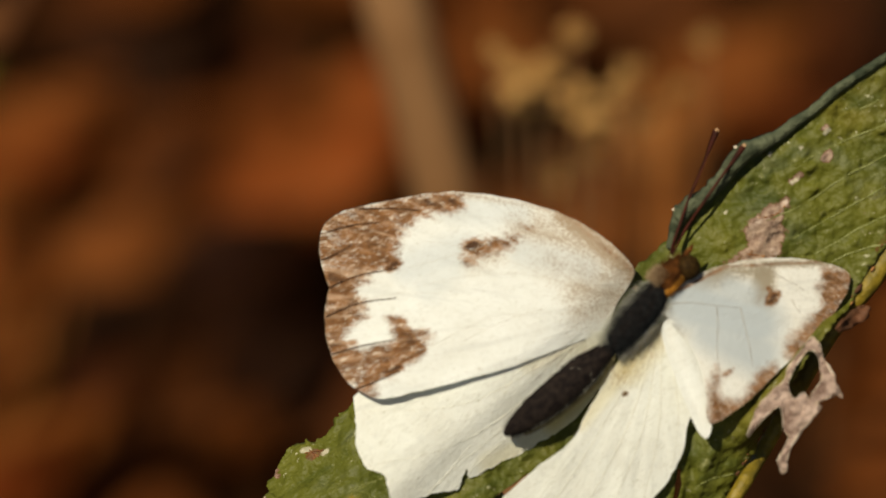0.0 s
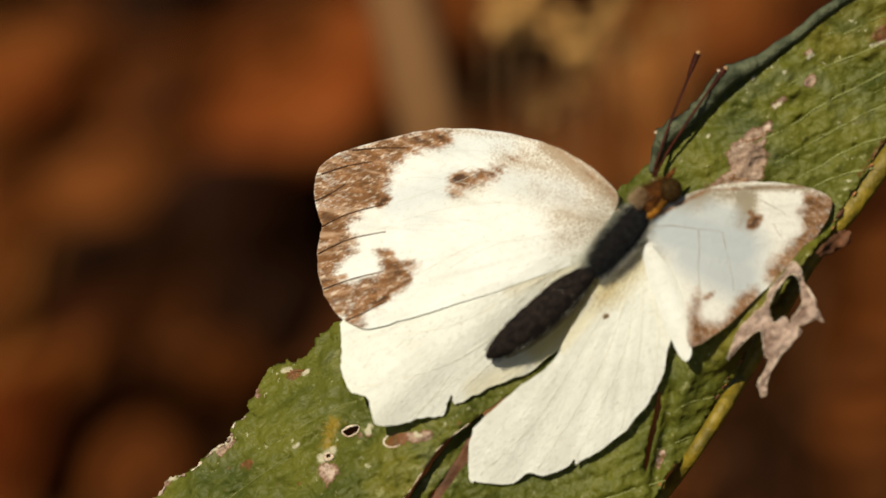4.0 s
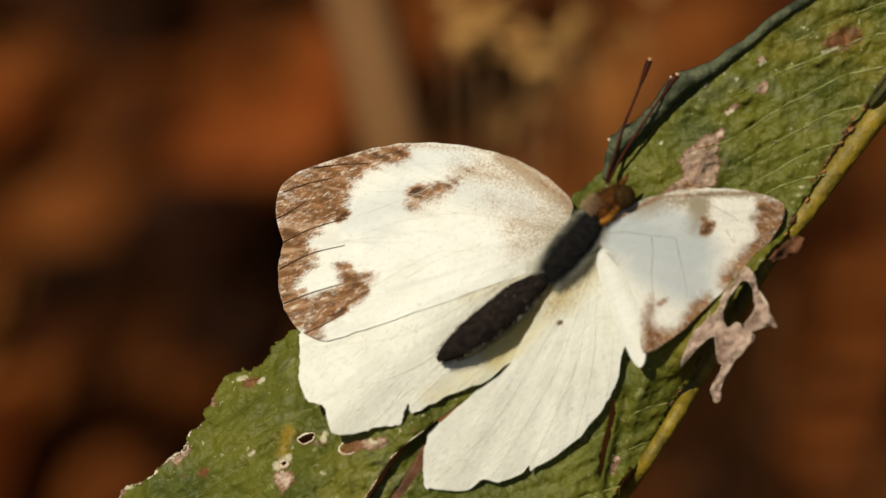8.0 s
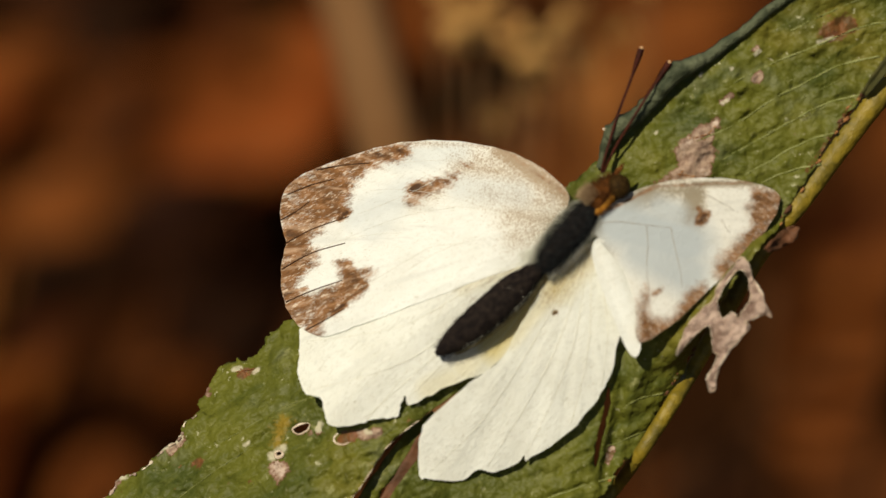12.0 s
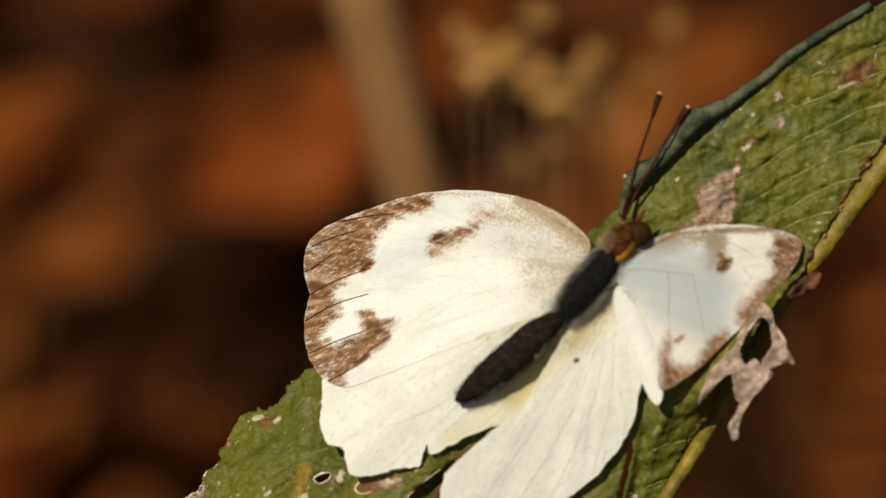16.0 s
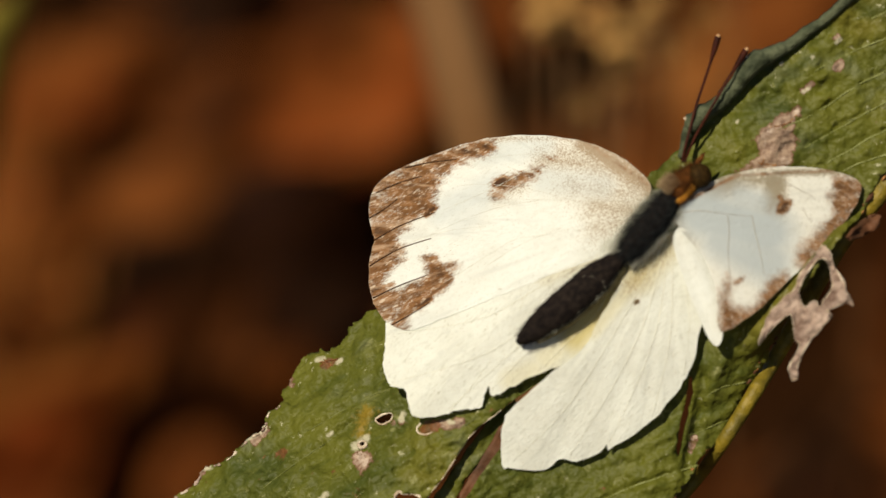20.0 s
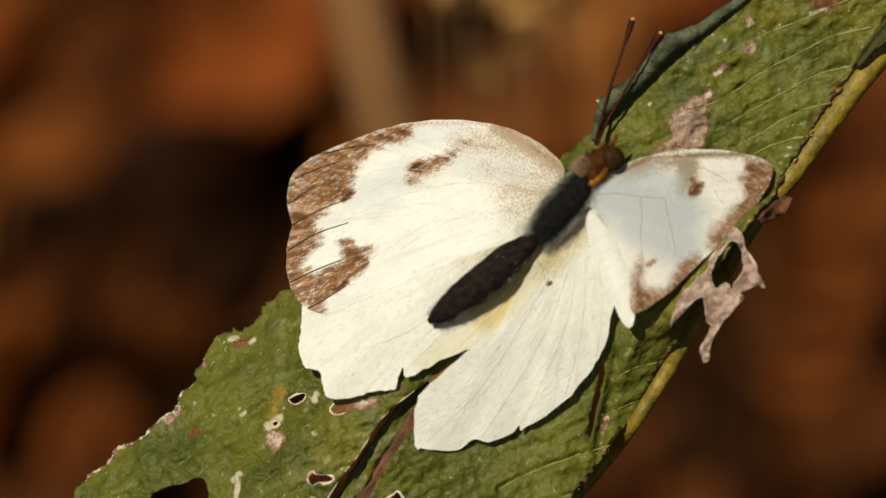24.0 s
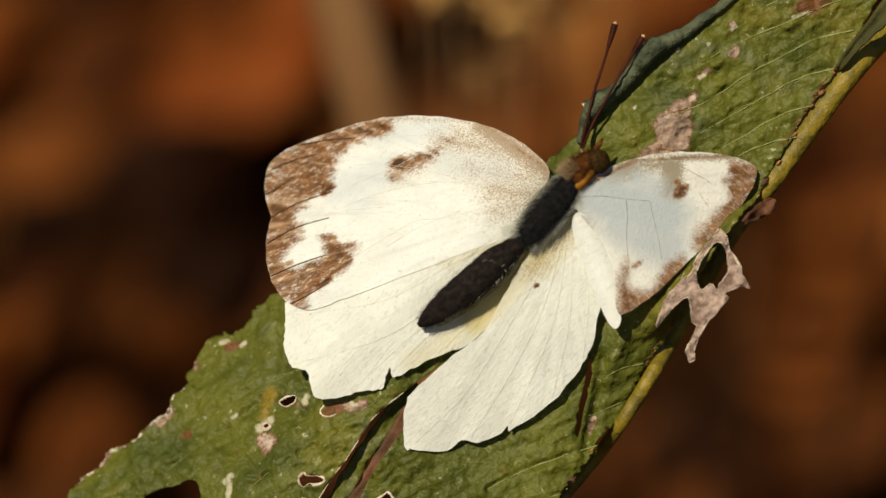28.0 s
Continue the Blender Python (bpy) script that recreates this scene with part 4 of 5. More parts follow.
# Dark cracks across the dead patches.
for x0, y0, x1, y1 in ((1192, 196, 1226, 188), (1226, 188, 1240, 172), (1172, 258, 1204, 262), (1176, 262, 1182, 252), (1452, 4, 1478, -10), (1446, 16, 1470, 6), (400, 604, 432, 598), (408, 598, 424, 610)):
    run = [on_blade(x0 + (x1 - x0) * k / 7 + 3 * noise.noise((k * 0.8, x0, 1)), y0 + (y1 - y0) * k / 7 + 3 * noise.noise((k * 0.8, y0, 2)), 0.00006) for k in range(8)]
    part("crack", tube(run, [PX * max(1.1 + 1.2 * noise.noise((k * 0.9, x0, 5)), 0.3) for k in range(8)], 5), RIB_CRUST, blade, "dark crack in a dead patch")

# Bleached rims round the holes.
for i, ring in enumerate(rings):
    if i in (3, 5, 6):
        continue
    run = [on_blade(p.x, p.y, 0.0001) for p in ring] + [on_blade(ring[0].x, ring[0].y, 0.0001)]
    part("hole_rim", tube(run, [PX * max(1.9 + 3.0 * noise.noise((p.x * 900, p.y * 900, i)), 0.5) for p in run], 6), RIM, blade, "bleached dry rim of a hole")
rust_ring = smooth_loop([Vector((590 + 18 * math.cos(a), 720 + 12 * math.sin(a) - 3 * math.cos(a), 0)) for a in (0.9, 1.7, 2.5, 3.3, 4.1)], 6, False)
part("patch_rim", tube([on_blade(p.x, p.y, 0.0001) for p in rust_ring], [PX * max(1.8 + 1.5 * noise.noise((i * 0.5, 2, 9)), 0.5) for i in range(len(rust_ring))], 6), RIM, blade, "pale rim of a rusty patch")
lip = [on_blade(p.x, p.y, 0.0001) for p in rings[5][:26]]
part("torn_lip", tube(lip, [PX * max(0.9 + 1.6 * noise.noise((i * 0.6, 3, 3)), 0.3) for i in range(len(lip))], 5), RIM, blade, "pale torn lip of a slit")

# Dry ragged rim along the blade's open edge, in broken pieces.
side = [p for p in edge_loop if 120 < p.x < 330 and 670 < p.y < 880]
for i in range(0, len(side) - 8, 9):
    if noise.noise((i * 0.61, 7, 1)) < -0.05:
        continue
    bit = [(side[max(k - 2, 0)] + side[max(k - 1, 0)] + side[k] + side[k + 1] + side[min(k + 2, len(side) - 1)]) / 5 for k in range(i, min(i + 10, len(side) - 1))][:6 + int(5 * abs(noise.noise((i * 0.7, 3, 3))))]
    run = [on_blade(p.x + 2, p.y + 2, 0.00012 + 0.0001 * noise.noise((p.x * 0.2, p.y * 0.2, 4))) for p in bit]
    part("edge_rim", tube(run, [PX * max(1.6 + 5.0 * noise.noise((k * 0.45, i, 6)), 0.4) for k in range(len(run))], 6, 0.5), RIM if i % 18 else SCRAP, blade, "dry pale rim of the leaf edge")

for line in SIDE_VEINS:
    run = []
    for i, q in enumerate(smooth_loop([Vector((*p, 0)) for p in line], 6, False)):
        if any(inside(np.array([q.x]), np.array([q.y]), ring)[0] for ring in rings):
            break
        run.append(on_blade(q.x, q.y + 2 * noise.noise((q.x * 0.04, q.y * 0.04, 5)), 0.00002 + 0.00007 * noise.noise((q.x * 0.06, q.y * 0.06, 8))))
    if len(run) > 5:
        upper = line[0][1] < 300
        part("side_vein", tube(run, [PX * (1.9 if upper else 1.6) * (1 - 0.5 * k / len(run)) * max(0.85 + 1.2 * noise.noise((k * 0.6, line[0][0], 2)), 0.15) for k in range(len(run))], 6, 0.6), LEAF_VEIN if line[0][0] > 720 else CREASE, blade)

# The midrib, a rod that thickens towards the stalk, and the stalk that carries it.
RIB_RUN = [(748, 1180), (868, 1030), (938, 950), (1008, 872), (1078, 788), (1138, 700), (1193, 610), (1250, 510), (1313, 400), (1390, 302), (1456, 210), (1526, 118), (1602, 32), (1688, -70), (1788, -180)]
run = [Vector((*p, 0)) for p in RIB_RUN]
run = smooth_loop(run, 6, False)


def rib_depth(y):
    """The midrib sinks under the torn edge of the blade in places."""
    steps = ((-300, -0.0060), (20, -0.0050), (110, -0.0011), (330, -0.0011), (400, -0.0050), (610, -0.0055), (650, -0.0018), (740, -0.0018), (805, -0.0060), (1300, -0.0060))
    for (y0, d0), (y1, d1) in zip(steps, steps[1:]):
        if y < y1:
            return d0 + (d1 - d0) * (y - y0) / (y1 - y0)
    return steps[-1][1]


part("midrib", tube([on_blade(p.x, p.y, rib_depth(p.y), False) for p in run], [PX * (9 + 18 * (i / len(run)) ** 1.4) for i in range(len(run))], 12), RIB, leaf, "yellow-green midrib")
foot = on_blade(1800, -180, -0.0060)
down = BASE.inverted() @ Vector((0.24, 0.10, -0.01))
stalk_run = [foot, foot + Vector((0.012, 0.006, -0.006)), foot + Vector((0.022, -0.005, -0.022))]
stalk_run = smooth_loop(stalk_run + [stalk_run[-1].lerp(down, 0.5) + Vector((0.004, 0, 0)), down], 6, False)
part("stalk", tube(stalk_run, [PX * (24 + 14 * i / len(stalk_run)) for i in range(len(stalk_run))], 12), RIB, leaf, "green stalk rising from the ground")

# Brown dead edge of the blade along the midrib, in torn strips.
CRUST = [((1010, 868), (1042, 820), (1070, 772)), ((1075, 768), (1092, 742), (1112, 722)), ((1138, 668), (1152, 645), (1166, 618)), ((1172, 610), (1186, 588), (1200, 565)), ((1352, 340), (1368, 316), (1384, 290)),
         ((1386, 286), (1404, 256), (1424, 222)), ((1428, 216), (1446, 190), (1462, 166)), ((1466, 160), (1480, 138), (1496, 114))]
crumbs = random.Random(8)
for i, line in enumerate(CRUST):
    for p in smooth_loop([Vector((x, y, 0)) for x, y in line], 5, False):
        if crumbs.random() < 0.62:
            continue
        mid = p + Vector((crumbs.uniform(-6, 5), crumbs.uniform(-6, 5), 0))
        size, spin = 2.0 + 7.0 * crumbs.random() ** 2, crumbs.uniform(0, 6.28)
        ring = []
        for k in range(7):
            a = spin + k * 0.897
            r = size * crumbs.uniform(0.5, 1.2)
            ring.append(on_blade(mid.x + r * math.cos(a) * 0.8 + r * math.sin(a) * 0.5, mid.y - r * math.cos(a) * 0.9 + r * math.sin(a) * 0.3, 0.00006 + crumbs.uniform(-0.0001, 0.0002)))
        hub = sum(ring, Vector()) / 7 + Vector((0, 0, 0.00012))
        under = [q - Vector((0, 0, 0.0003)) for q in ring]
        part("dead_edge", (ring + [hub] + under, [(k, (k + 1) % 7, 7) for k in range(7)] + [(k, k + 8, (k + 1) % 7 + 8, (k + 1) % 7) for k in range(7)]), crumbs.choice((RIB_CRUST, RIB_CRUST, STRIP)), blade, "brown crumbling edge of the blade")

# Fine secondary veins between the side veins.
for i in range(9):
    x0, y0 = 1530 - 31 * i, 20 + 50 * i
    length = random.uniform(60, 150)
    run = [on_blade(x0 - length * k / 9 - 20, y0 + length * 0.46 * k / 9 + 8 + 5 * math.sin(k / 9 * math.pi) + 2 * noise.noise((k * 0.5, i, 1)), 0.00008 * noise.noise((k * 0.7, i, 12))) for k in range(10)]
    part("fine_vein", tube(run, [PX * 0.65 * (1 + 0.9 * noise.noise((k * 0.9, i, 7))) for k in range(10)], 5), LEAF_VEIN, blade)

# The rolled margin: each row is a point of its foot and one of its outer edge; it bulges over the foot.
ROLL_RUN = [((1040, 252), (1034, 246)), ((1050, 234), (1040, 214)), ((1070, 218), (1046, 182)), ((1096, 197), (1066, 164)), ((1126, 168), (1098, 142)), ((1153, 140), (1128, 112)), ((1180, 116), (1154, 70)), ((1207, 93), (1184, 60)),
            ((1238, 66), (1222, 44)), ((1288, 24), (1272, 12)), ((1340, -20), (1326, -32)), ((1400, -62), (1390, -74)), ((1480, -112), (1472, -122))]
feet = smooth_loop([Vector((*a, 0)) for a, b in ROLL_RUN], 9, False)
outer_line = smooth_loop([Vector((*b, 0)) for a, b in ROLL_RUN], 9, False)
verts, faces = [], []
for i, (a, b) in enumerate(zip(feet, outer_line)):
    b = b + (b - a) * (0.16 * noise.noise((i * 0.16, 2.0, 0)) + 0.10 * noise.noise((i * 0.47, 5.0, 0)))
    base = blade_w(a.x, a.y)
    a = a.lerp(b, 0.42)
    half = (b - a).length / 2 * PX
    for k in range(11):
        t = math.radians(-35 + 205 * k / 10)
        q = a.lerp(b, 0.5 - 0.5 * math.cos(t))
        sway = 0.16 * half * noise.noise((i * 0.24, k * 0.3, 4.0))
        verts.append(spot(q.x, q.y, base + half * (1.0 + 1.5 * math.sin(t)) + sway + 0.0002 * noise.noise((q.x * 0.07, q.y * 0.07, 6.0))))
for i in range(len(feet) - 1):
    for k in range(10):
        n = i * 11 + k
        faces.append((n, n + 1, n + 12, n + 11))
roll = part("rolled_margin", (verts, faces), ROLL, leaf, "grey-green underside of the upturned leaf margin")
roll.modifiers.new("thickness", "SOLIDIFY").thickness = 0.00020
crest = [verts[i * 11 + 9] for i in range(len(feet))]
part("frayed_lip", tube(crest, [PX * max(1.5 + 2.0 * noise.noise((i * 0.31, 1, 1)), 0.3) for i in range(len(crest))], 5), RIM, roll, "pale frayed lip")
# Dry teeth along the lip, two of them long.
teeth_rng = random.Random(5)
LONG_TEETH = [min(range(len(feet)), key=lambda i: abs(outer_line[i].x - at)) for at in (1048, 1154)]
out = Vector((-0.72, 0.69, 0))
for i in range(2, len(crest) - 2):
    long = 8 if i in LONG_TEETH else 0
    reach = PX * (long + teeth_rng.uniform(0.5, 3.5))
    if not long and teeth_rng.random() < 0.88:
        continue
    along = (crest[i + 1] - crest[i - 1]) * (0.7 if long else 0.45)
    tip = crest[i] + (out + Vector((teeth_rng.uniform(-0.5, 0.5), teeth_rng.uniform(-0.5, 0.5), 0.3))).normalized() * reach
    rim_r = Vector((0, 0, PX * 0.7))
    part("tooth", ([crest[i] - along, crest[i] + along, tip, crest[i] - along - rim_r, crest[i] + along - rim_r, tip - rim_r * 0.4],
                   [(0, 1, 2), (5, 4, 3), (0, 3, 4, 1), (1, 4, 5, 2), (2, 5, 3, 0)]), RIM, roll)


def ribbon(name, points, material, parent, label, curl=0.0004, seed=0.0):
    """A crumpled dry strip; points are (x, y, half-width, lift in mm)."""
    run = smooth_loop([Vector(p[:3] + (0,))[:3] for p in points], 6, False)
    lifts = smooth_loop([Vector((p[3], 0, 0)) for p in points], 6, False)
    verts, faces = [], []
    for i, p in enumerate(run):
        a, b = run[max(i - 1, 0)], run[min(i + 1, len(run) - 1)]
        way = Vector((b.x - a.x, b.y - a.y, 0)).normalized()
        side = Vector((-way.y, way.x, 0))
        for k in range(5):
            s = (k - 2) / 2
            q = p + side * s * p.z * (1 + 0.45 * noise.noise((i * 0.45, s * 2, seed)))
            up = lifts[i].x * 0.001 + curl * (s * s) + 0.0004 * noise.noise((i * 0.35, s, seed + 4))
            verts.append(on_blade(q.x, q.y, up))
    for i in range(len(run) - 1):
        for k in range(4):
            a = i * 5 + k
            faces.append((a, a + 1, a + 6, a + 5))
    ob = part(name, (verts, faces), material, parent, label)
    ob.modifiers.new("thickness", "SOLIDIFY").thickness = 0.00022
    return ob


TATTER = [(1284, 402), (1297, 415), (1305, 443), (1321, 467), (1327, 487), (1337, 508), (1325, 505), (1309, 511), (1290, 518), (1301, 525), (1285, 543), (1261, 571), (1246, 595), (1240, 615), (1239, 633), (1230, 639), (1223, 623),
          (1227, 609), (1237, 591), (1243, 575), (1233, 565), (1233, 539), (1225, 523), (1205, 539), (1189, 555), (1171, 577), (1181, 547), (1189, 523), (1217, 495), (1237, 475), (1245, 451), (1269, 421)]
TATTER_GAP = [(1243, 479), (1254, 456), (1275, 429), (1291, 430), (1299, 459), (1300, 479), (1285, 499), (1280, 510), (1267, 500), (1253, 510), (1246, 500)]
tatter = ragged(ragged(smooth_loop(TATTER, 4), 2.0, 0.07, 50.0), 1.8, 0.22, 51.0)
tatter_gap = ragged(ragged(smooth_loop(TATTER_GAP, 4), 2.0, 0.09, 52.0), 1.5, 0.25, 53.0)


def on_scrap(x, y):
    """A place on the scrap, which stands off the leaf and is creased."""
    crease = 0.0008 * noise.noise((x * 0.035, y * 0.035, 60.0)) + 0.0011 * abs(noise.noise((x * 0.06 + y * 0.03, y * 0.05, 61.0))) + 0.0003 * noise.noise((x * 0.17, y * 0.17, 62.0))
    out_by = max(0, min(((x - 1200) * 0.77 + (y - 520) * 0.64) / 70, 1))
    return on_blade(x, y, 0.0007 + crease + 0.0042 * out_by * out_by * (3 - 2 * out_by), False)


pts, faces = sheet(tatter, 4.5, [tatter_gap])
scrap_mesh = mesh_of("dried_scrap", [on_scrap(x, y) for x, y in pts], faces, SCRAP)
scrap = part("dried_scrap", scrap_mesh, SCRAP, leaf, "crumpled pinkish dry scrap torn from the leaf edge")
scrap.modifiers.new("thickness", "SOLIDIFY").thickness = 0.00012
for ring, seed in ((tatter, 1.0), (tatter_gap, 2.0)):
    edge = [on_scrap(p.x, p.y) + Vector((0, 0, 0.00005)) for p in ring + ring[:1]]
    part("curled_edge", tube(edge, [PX * max(0.7 + 3.2 * noise.noise((k * 0.23, seed, 6)), 0.2) for k in range(len(edge))], 6), RIM, scrap, "pale curled edge of the scrap")
ribbon("brown_flake", [(1330, 392, 4, 0.1), (1352, 376, 10, 0.3), (1372, 362, 12, 0.4), (1378, 348, 5, 0.3)], STRIP, leaf, "brown flake at the leaf's edge", 0.0002, 9.0)
ribbon("shaded_fold", [(575, 925, 14, -1.7), (622, 845, 15, -1.8), (660, 785, 15, -1.8), (702, 730, 14, -1.7), (752, 682, 11, -1.5)], BLADE, leaf, "dark green underside seen through the slit", 0.0002, 21.0)
ribbon("brown_strip", [(622, 903, 13, -0.9), (655, 850, 13, -0.9), (689, 794, 13, -0.9), (721, 740, 13, -0.9), (768, 680, 10, -0.9)], STRIP, leaf, "red-brown dried strip under the slit", 0.0002, 11.0)

# Added dark folded strip whose colour carries the shade on the midrib's upper end.
ribbon("rib_shade_strip", [(1498, 118, 3, 0.2), (1534, 72, 8, 1.4), (1584, 16, 14, 2.0), (1644, -50, 20, 2.2), (1744, -164, 26, 2.4)], SHADE, leaf, "dark olive folded strip put over the shaded end of the midrib", 0.0004, 15.0)

# Legs from the thorax down to the blade.
for x0, y0, x1, y1 in ((985, 345, 1010, 420), (1000, 330, 1050, 400), (1010, 320, 1060, 345), (950, 380, 935, 400), (965, 360, 945, 362), (985, 330, 972, 318)):
    knee = spot((x0 + x1) / 2, (y0 + y1) / 2 - 8, -0.0024)
    part("leg", tube([spot(x0, y0, -0.0010), knee, on_blade(x1, y1, 0.0002)], [PX * 4.5, PX * 3.5, PX * 2.2], 7), LEG, butterfly)

# ---- the forest floor behind ----
def on_ground(px, py, lift=0.0):
    """The place on the ground that shows at a raster point from the resting camera."""
    eye = BASE @ Vector((0, 0, DIST))
    way = (BASE @ spot(px, py)) - eye
    return eye + way * ((lift - eye.z) / way.z)


def behind(px, py, d):
    """The place d metres from the lens at a raster point, in the world."""
    eye = BASE @ Vector((0, 0, DIST))
    return eye + ((BASE @ spot(px, py)) - eye) * (d / DIST)


bm = bmesh.new()
bmesh.ops.create_grid(bm, x_segments=120, y_segments=120, size=0.75)
for v in bm.verts:
    v.co.y += 0.5
    fade = max(0, 1 - max(abs(v.co.x), abs(v.co.y - 0.5)) / 0.75)
    v.co.z = (0.018 * noise.noise((v.co.x * 9, v.co.y * 9, 0)) + 0.007 * noise.noise((v.co.x * 30, v.co.y * 30, 4))) * min(1, fade * 6) - 0.012 * min(1, fade * 6)
hull = bmesh.ops.extrude_edge_only(bm, edges=[e for e in bm.edges if e.is_boundary])
for v in (g for g in hull["geom"] if isinstance(g, bmesh.types.BMVert)):
    v.co.x, v.co.y = v.co.x * 400, 0.5 + (v.co.y - 0.5) * 400
ground_mesh = bpy.data.meshes.new("ground")
bm.to_mesh(ground_mesh)
bm.free()
ground_mesh.materials.append(SOIL)
ground_mesh.polygons.foreach_set("use_smooth", [True] * len(ground_mesh.polygons))
tagged(new("ground", ground_mesh), "dark brown forest soil strewn with dead leaves", "ground", kind="structure")


def dead_leaf_mesh(length, width, curl, seed):
    """A dry leaf lying flat, folded along its rib and curled at the ends."""
    verts, faces = [], []
    n, m = 14, 6
    for i in range(n + 1):
        t = i / n
        half = width * 0.5 * math.sin(math.pi * min(t * 1.04, 1) ** 0.8) ** 0.8 + 0.0004
        for k in range(-m, m + 1):
            s = k / m
            ruffle = 0.06 * noise.noise((t * 7, s * 3, seed))
            x = (t - 0.5) * length
            z = curl * (abs(s) ** 1.5 * width * 0.55 + (2 * t - 1) ** 2 * length * 0.16) + 0.05 * length * noise.noise((t * 3, s * 2, seed + 3)) + 0.002
            verts.append((x, s * half * (1 + ruffle * 2), z))
    w = 2 * m + 1
    for i in range(n):
        for k in range(2 * m):
            a = i * w + k
            faces.append((a, a + 1, a + w + 1, a + w))
    return verts, faces


LEAF_KINDS = []
for i, (length, width, curl) in enumerate(((0.085, 0.040, 0.9), (0.070, 0.032, 1.3), (0.105, 0.048, 0.6), (0.060, 0.036, -0.8), (0.090, 0.030, 1.0), (0.080, 0.044, 0.15))):
    v, f = dead_leaf_mesh(length, width, curl, i * 10.0)
    rib_line = tube([((k / 12 - 0.5) * length * 1.15, 0, 0.003 + curl * ((2 * k / 12 - 1) ** 2) * length * 0.16 + 0.05 * length * noise.noise((k / 4, 0, i * 10.0 + 3))) for k in range(13)], [0.0011 - 0.00006 * k for k in range(13)], 6)
    LEAF_KINDS.append((mesh_of("dead_leaf_blade", v, f, LITTER), mesh_of("dead_leaf_rib", *rib_line, STRAW), mesh_of("brown_leaf_blade", v, f, LITTER_MID), mesh_of("brown_leaf_rib", *rib_line, TWIG), mesh_of("old_shade_leaf_blade", v, f, LITTER_OLD_SHADE), mesh_of("old_shade_leaf_rib", *rib_line, TWIG), mesh_of("black_shade_leaf_blade", v, f, LITTER_BLACK_SHADE), mesh_of("black_shade_leaf_rib", *rib_line, TWIG)))


LEAF_LABELS = ("curled rusty-brown dead leaf on the forest floor", "dull brown dead leaf on the forest floor", "dark old dead leaf, toned partly for shade, on the forest floor", "dead leaf coloured near black for shade on the forest floor")


def dead_leaf(place, turn, tip, roll_by, kind, scale=1.0, tone=0):
    """A leaf of the litter; tone 0 is rusty, 1 brown, 2 dark, 3 black; the dark ones paint shade."""
    ob = thing("dead_leaf", Matrix.Translation(place) @ Euler((radians(roll_by), radians(tip), radians(turn))).to_matrix().to_4x4() @ Matrix.Scale(scale, 4), LEAF_LABELS[tone], "dead leaf", "leaf litter")
    for name, me in zip(("blade", "rib"), LEAF_KINDS[kind][2 * tone:2 * tone + 2]):
        part(name, me, None, ob)
    return ob


# Leaves behind the butterfly, area by area, light and shade put into their tones:
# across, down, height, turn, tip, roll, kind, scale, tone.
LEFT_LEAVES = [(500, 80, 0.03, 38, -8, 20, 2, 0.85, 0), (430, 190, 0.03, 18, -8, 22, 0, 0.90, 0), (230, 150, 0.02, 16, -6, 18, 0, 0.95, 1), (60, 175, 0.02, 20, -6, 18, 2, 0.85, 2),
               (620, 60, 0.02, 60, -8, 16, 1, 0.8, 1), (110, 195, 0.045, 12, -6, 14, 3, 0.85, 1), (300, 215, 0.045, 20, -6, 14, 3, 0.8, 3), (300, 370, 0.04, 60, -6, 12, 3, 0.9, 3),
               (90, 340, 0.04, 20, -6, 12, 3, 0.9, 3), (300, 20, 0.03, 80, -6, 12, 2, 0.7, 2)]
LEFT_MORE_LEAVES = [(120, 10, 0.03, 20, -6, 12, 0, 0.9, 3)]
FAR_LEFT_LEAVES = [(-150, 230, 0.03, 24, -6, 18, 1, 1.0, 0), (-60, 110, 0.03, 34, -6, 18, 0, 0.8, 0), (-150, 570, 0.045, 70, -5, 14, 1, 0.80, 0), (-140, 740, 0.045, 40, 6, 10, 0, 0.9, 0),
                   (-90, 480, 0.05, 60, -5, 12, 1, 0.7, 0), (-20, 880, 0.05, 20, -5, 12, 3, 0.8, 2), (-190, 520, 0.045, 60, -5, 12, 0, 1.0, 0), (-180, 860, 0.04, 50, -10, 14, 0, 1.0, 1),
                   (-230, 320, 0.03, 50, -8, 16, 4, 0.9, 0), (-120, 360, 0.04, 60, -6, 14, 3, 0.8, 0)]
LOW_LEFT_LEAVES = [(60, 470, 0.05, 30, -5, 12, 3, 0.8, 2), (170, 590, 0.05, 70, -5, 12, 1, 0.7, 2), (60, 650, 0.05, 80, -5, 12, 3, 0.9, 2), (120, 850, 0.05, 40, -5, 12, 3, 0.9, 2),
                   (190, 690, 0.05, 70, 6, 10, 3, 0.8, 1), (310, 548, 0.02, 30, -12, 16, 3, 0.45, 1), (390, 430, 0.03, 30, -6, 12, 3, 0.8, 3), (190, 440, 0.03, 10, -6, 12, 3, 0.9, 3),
                   # Near-black leaf painting the shade seen through a hole of the blade.
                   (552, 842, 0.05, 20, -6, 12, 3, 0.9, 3)]
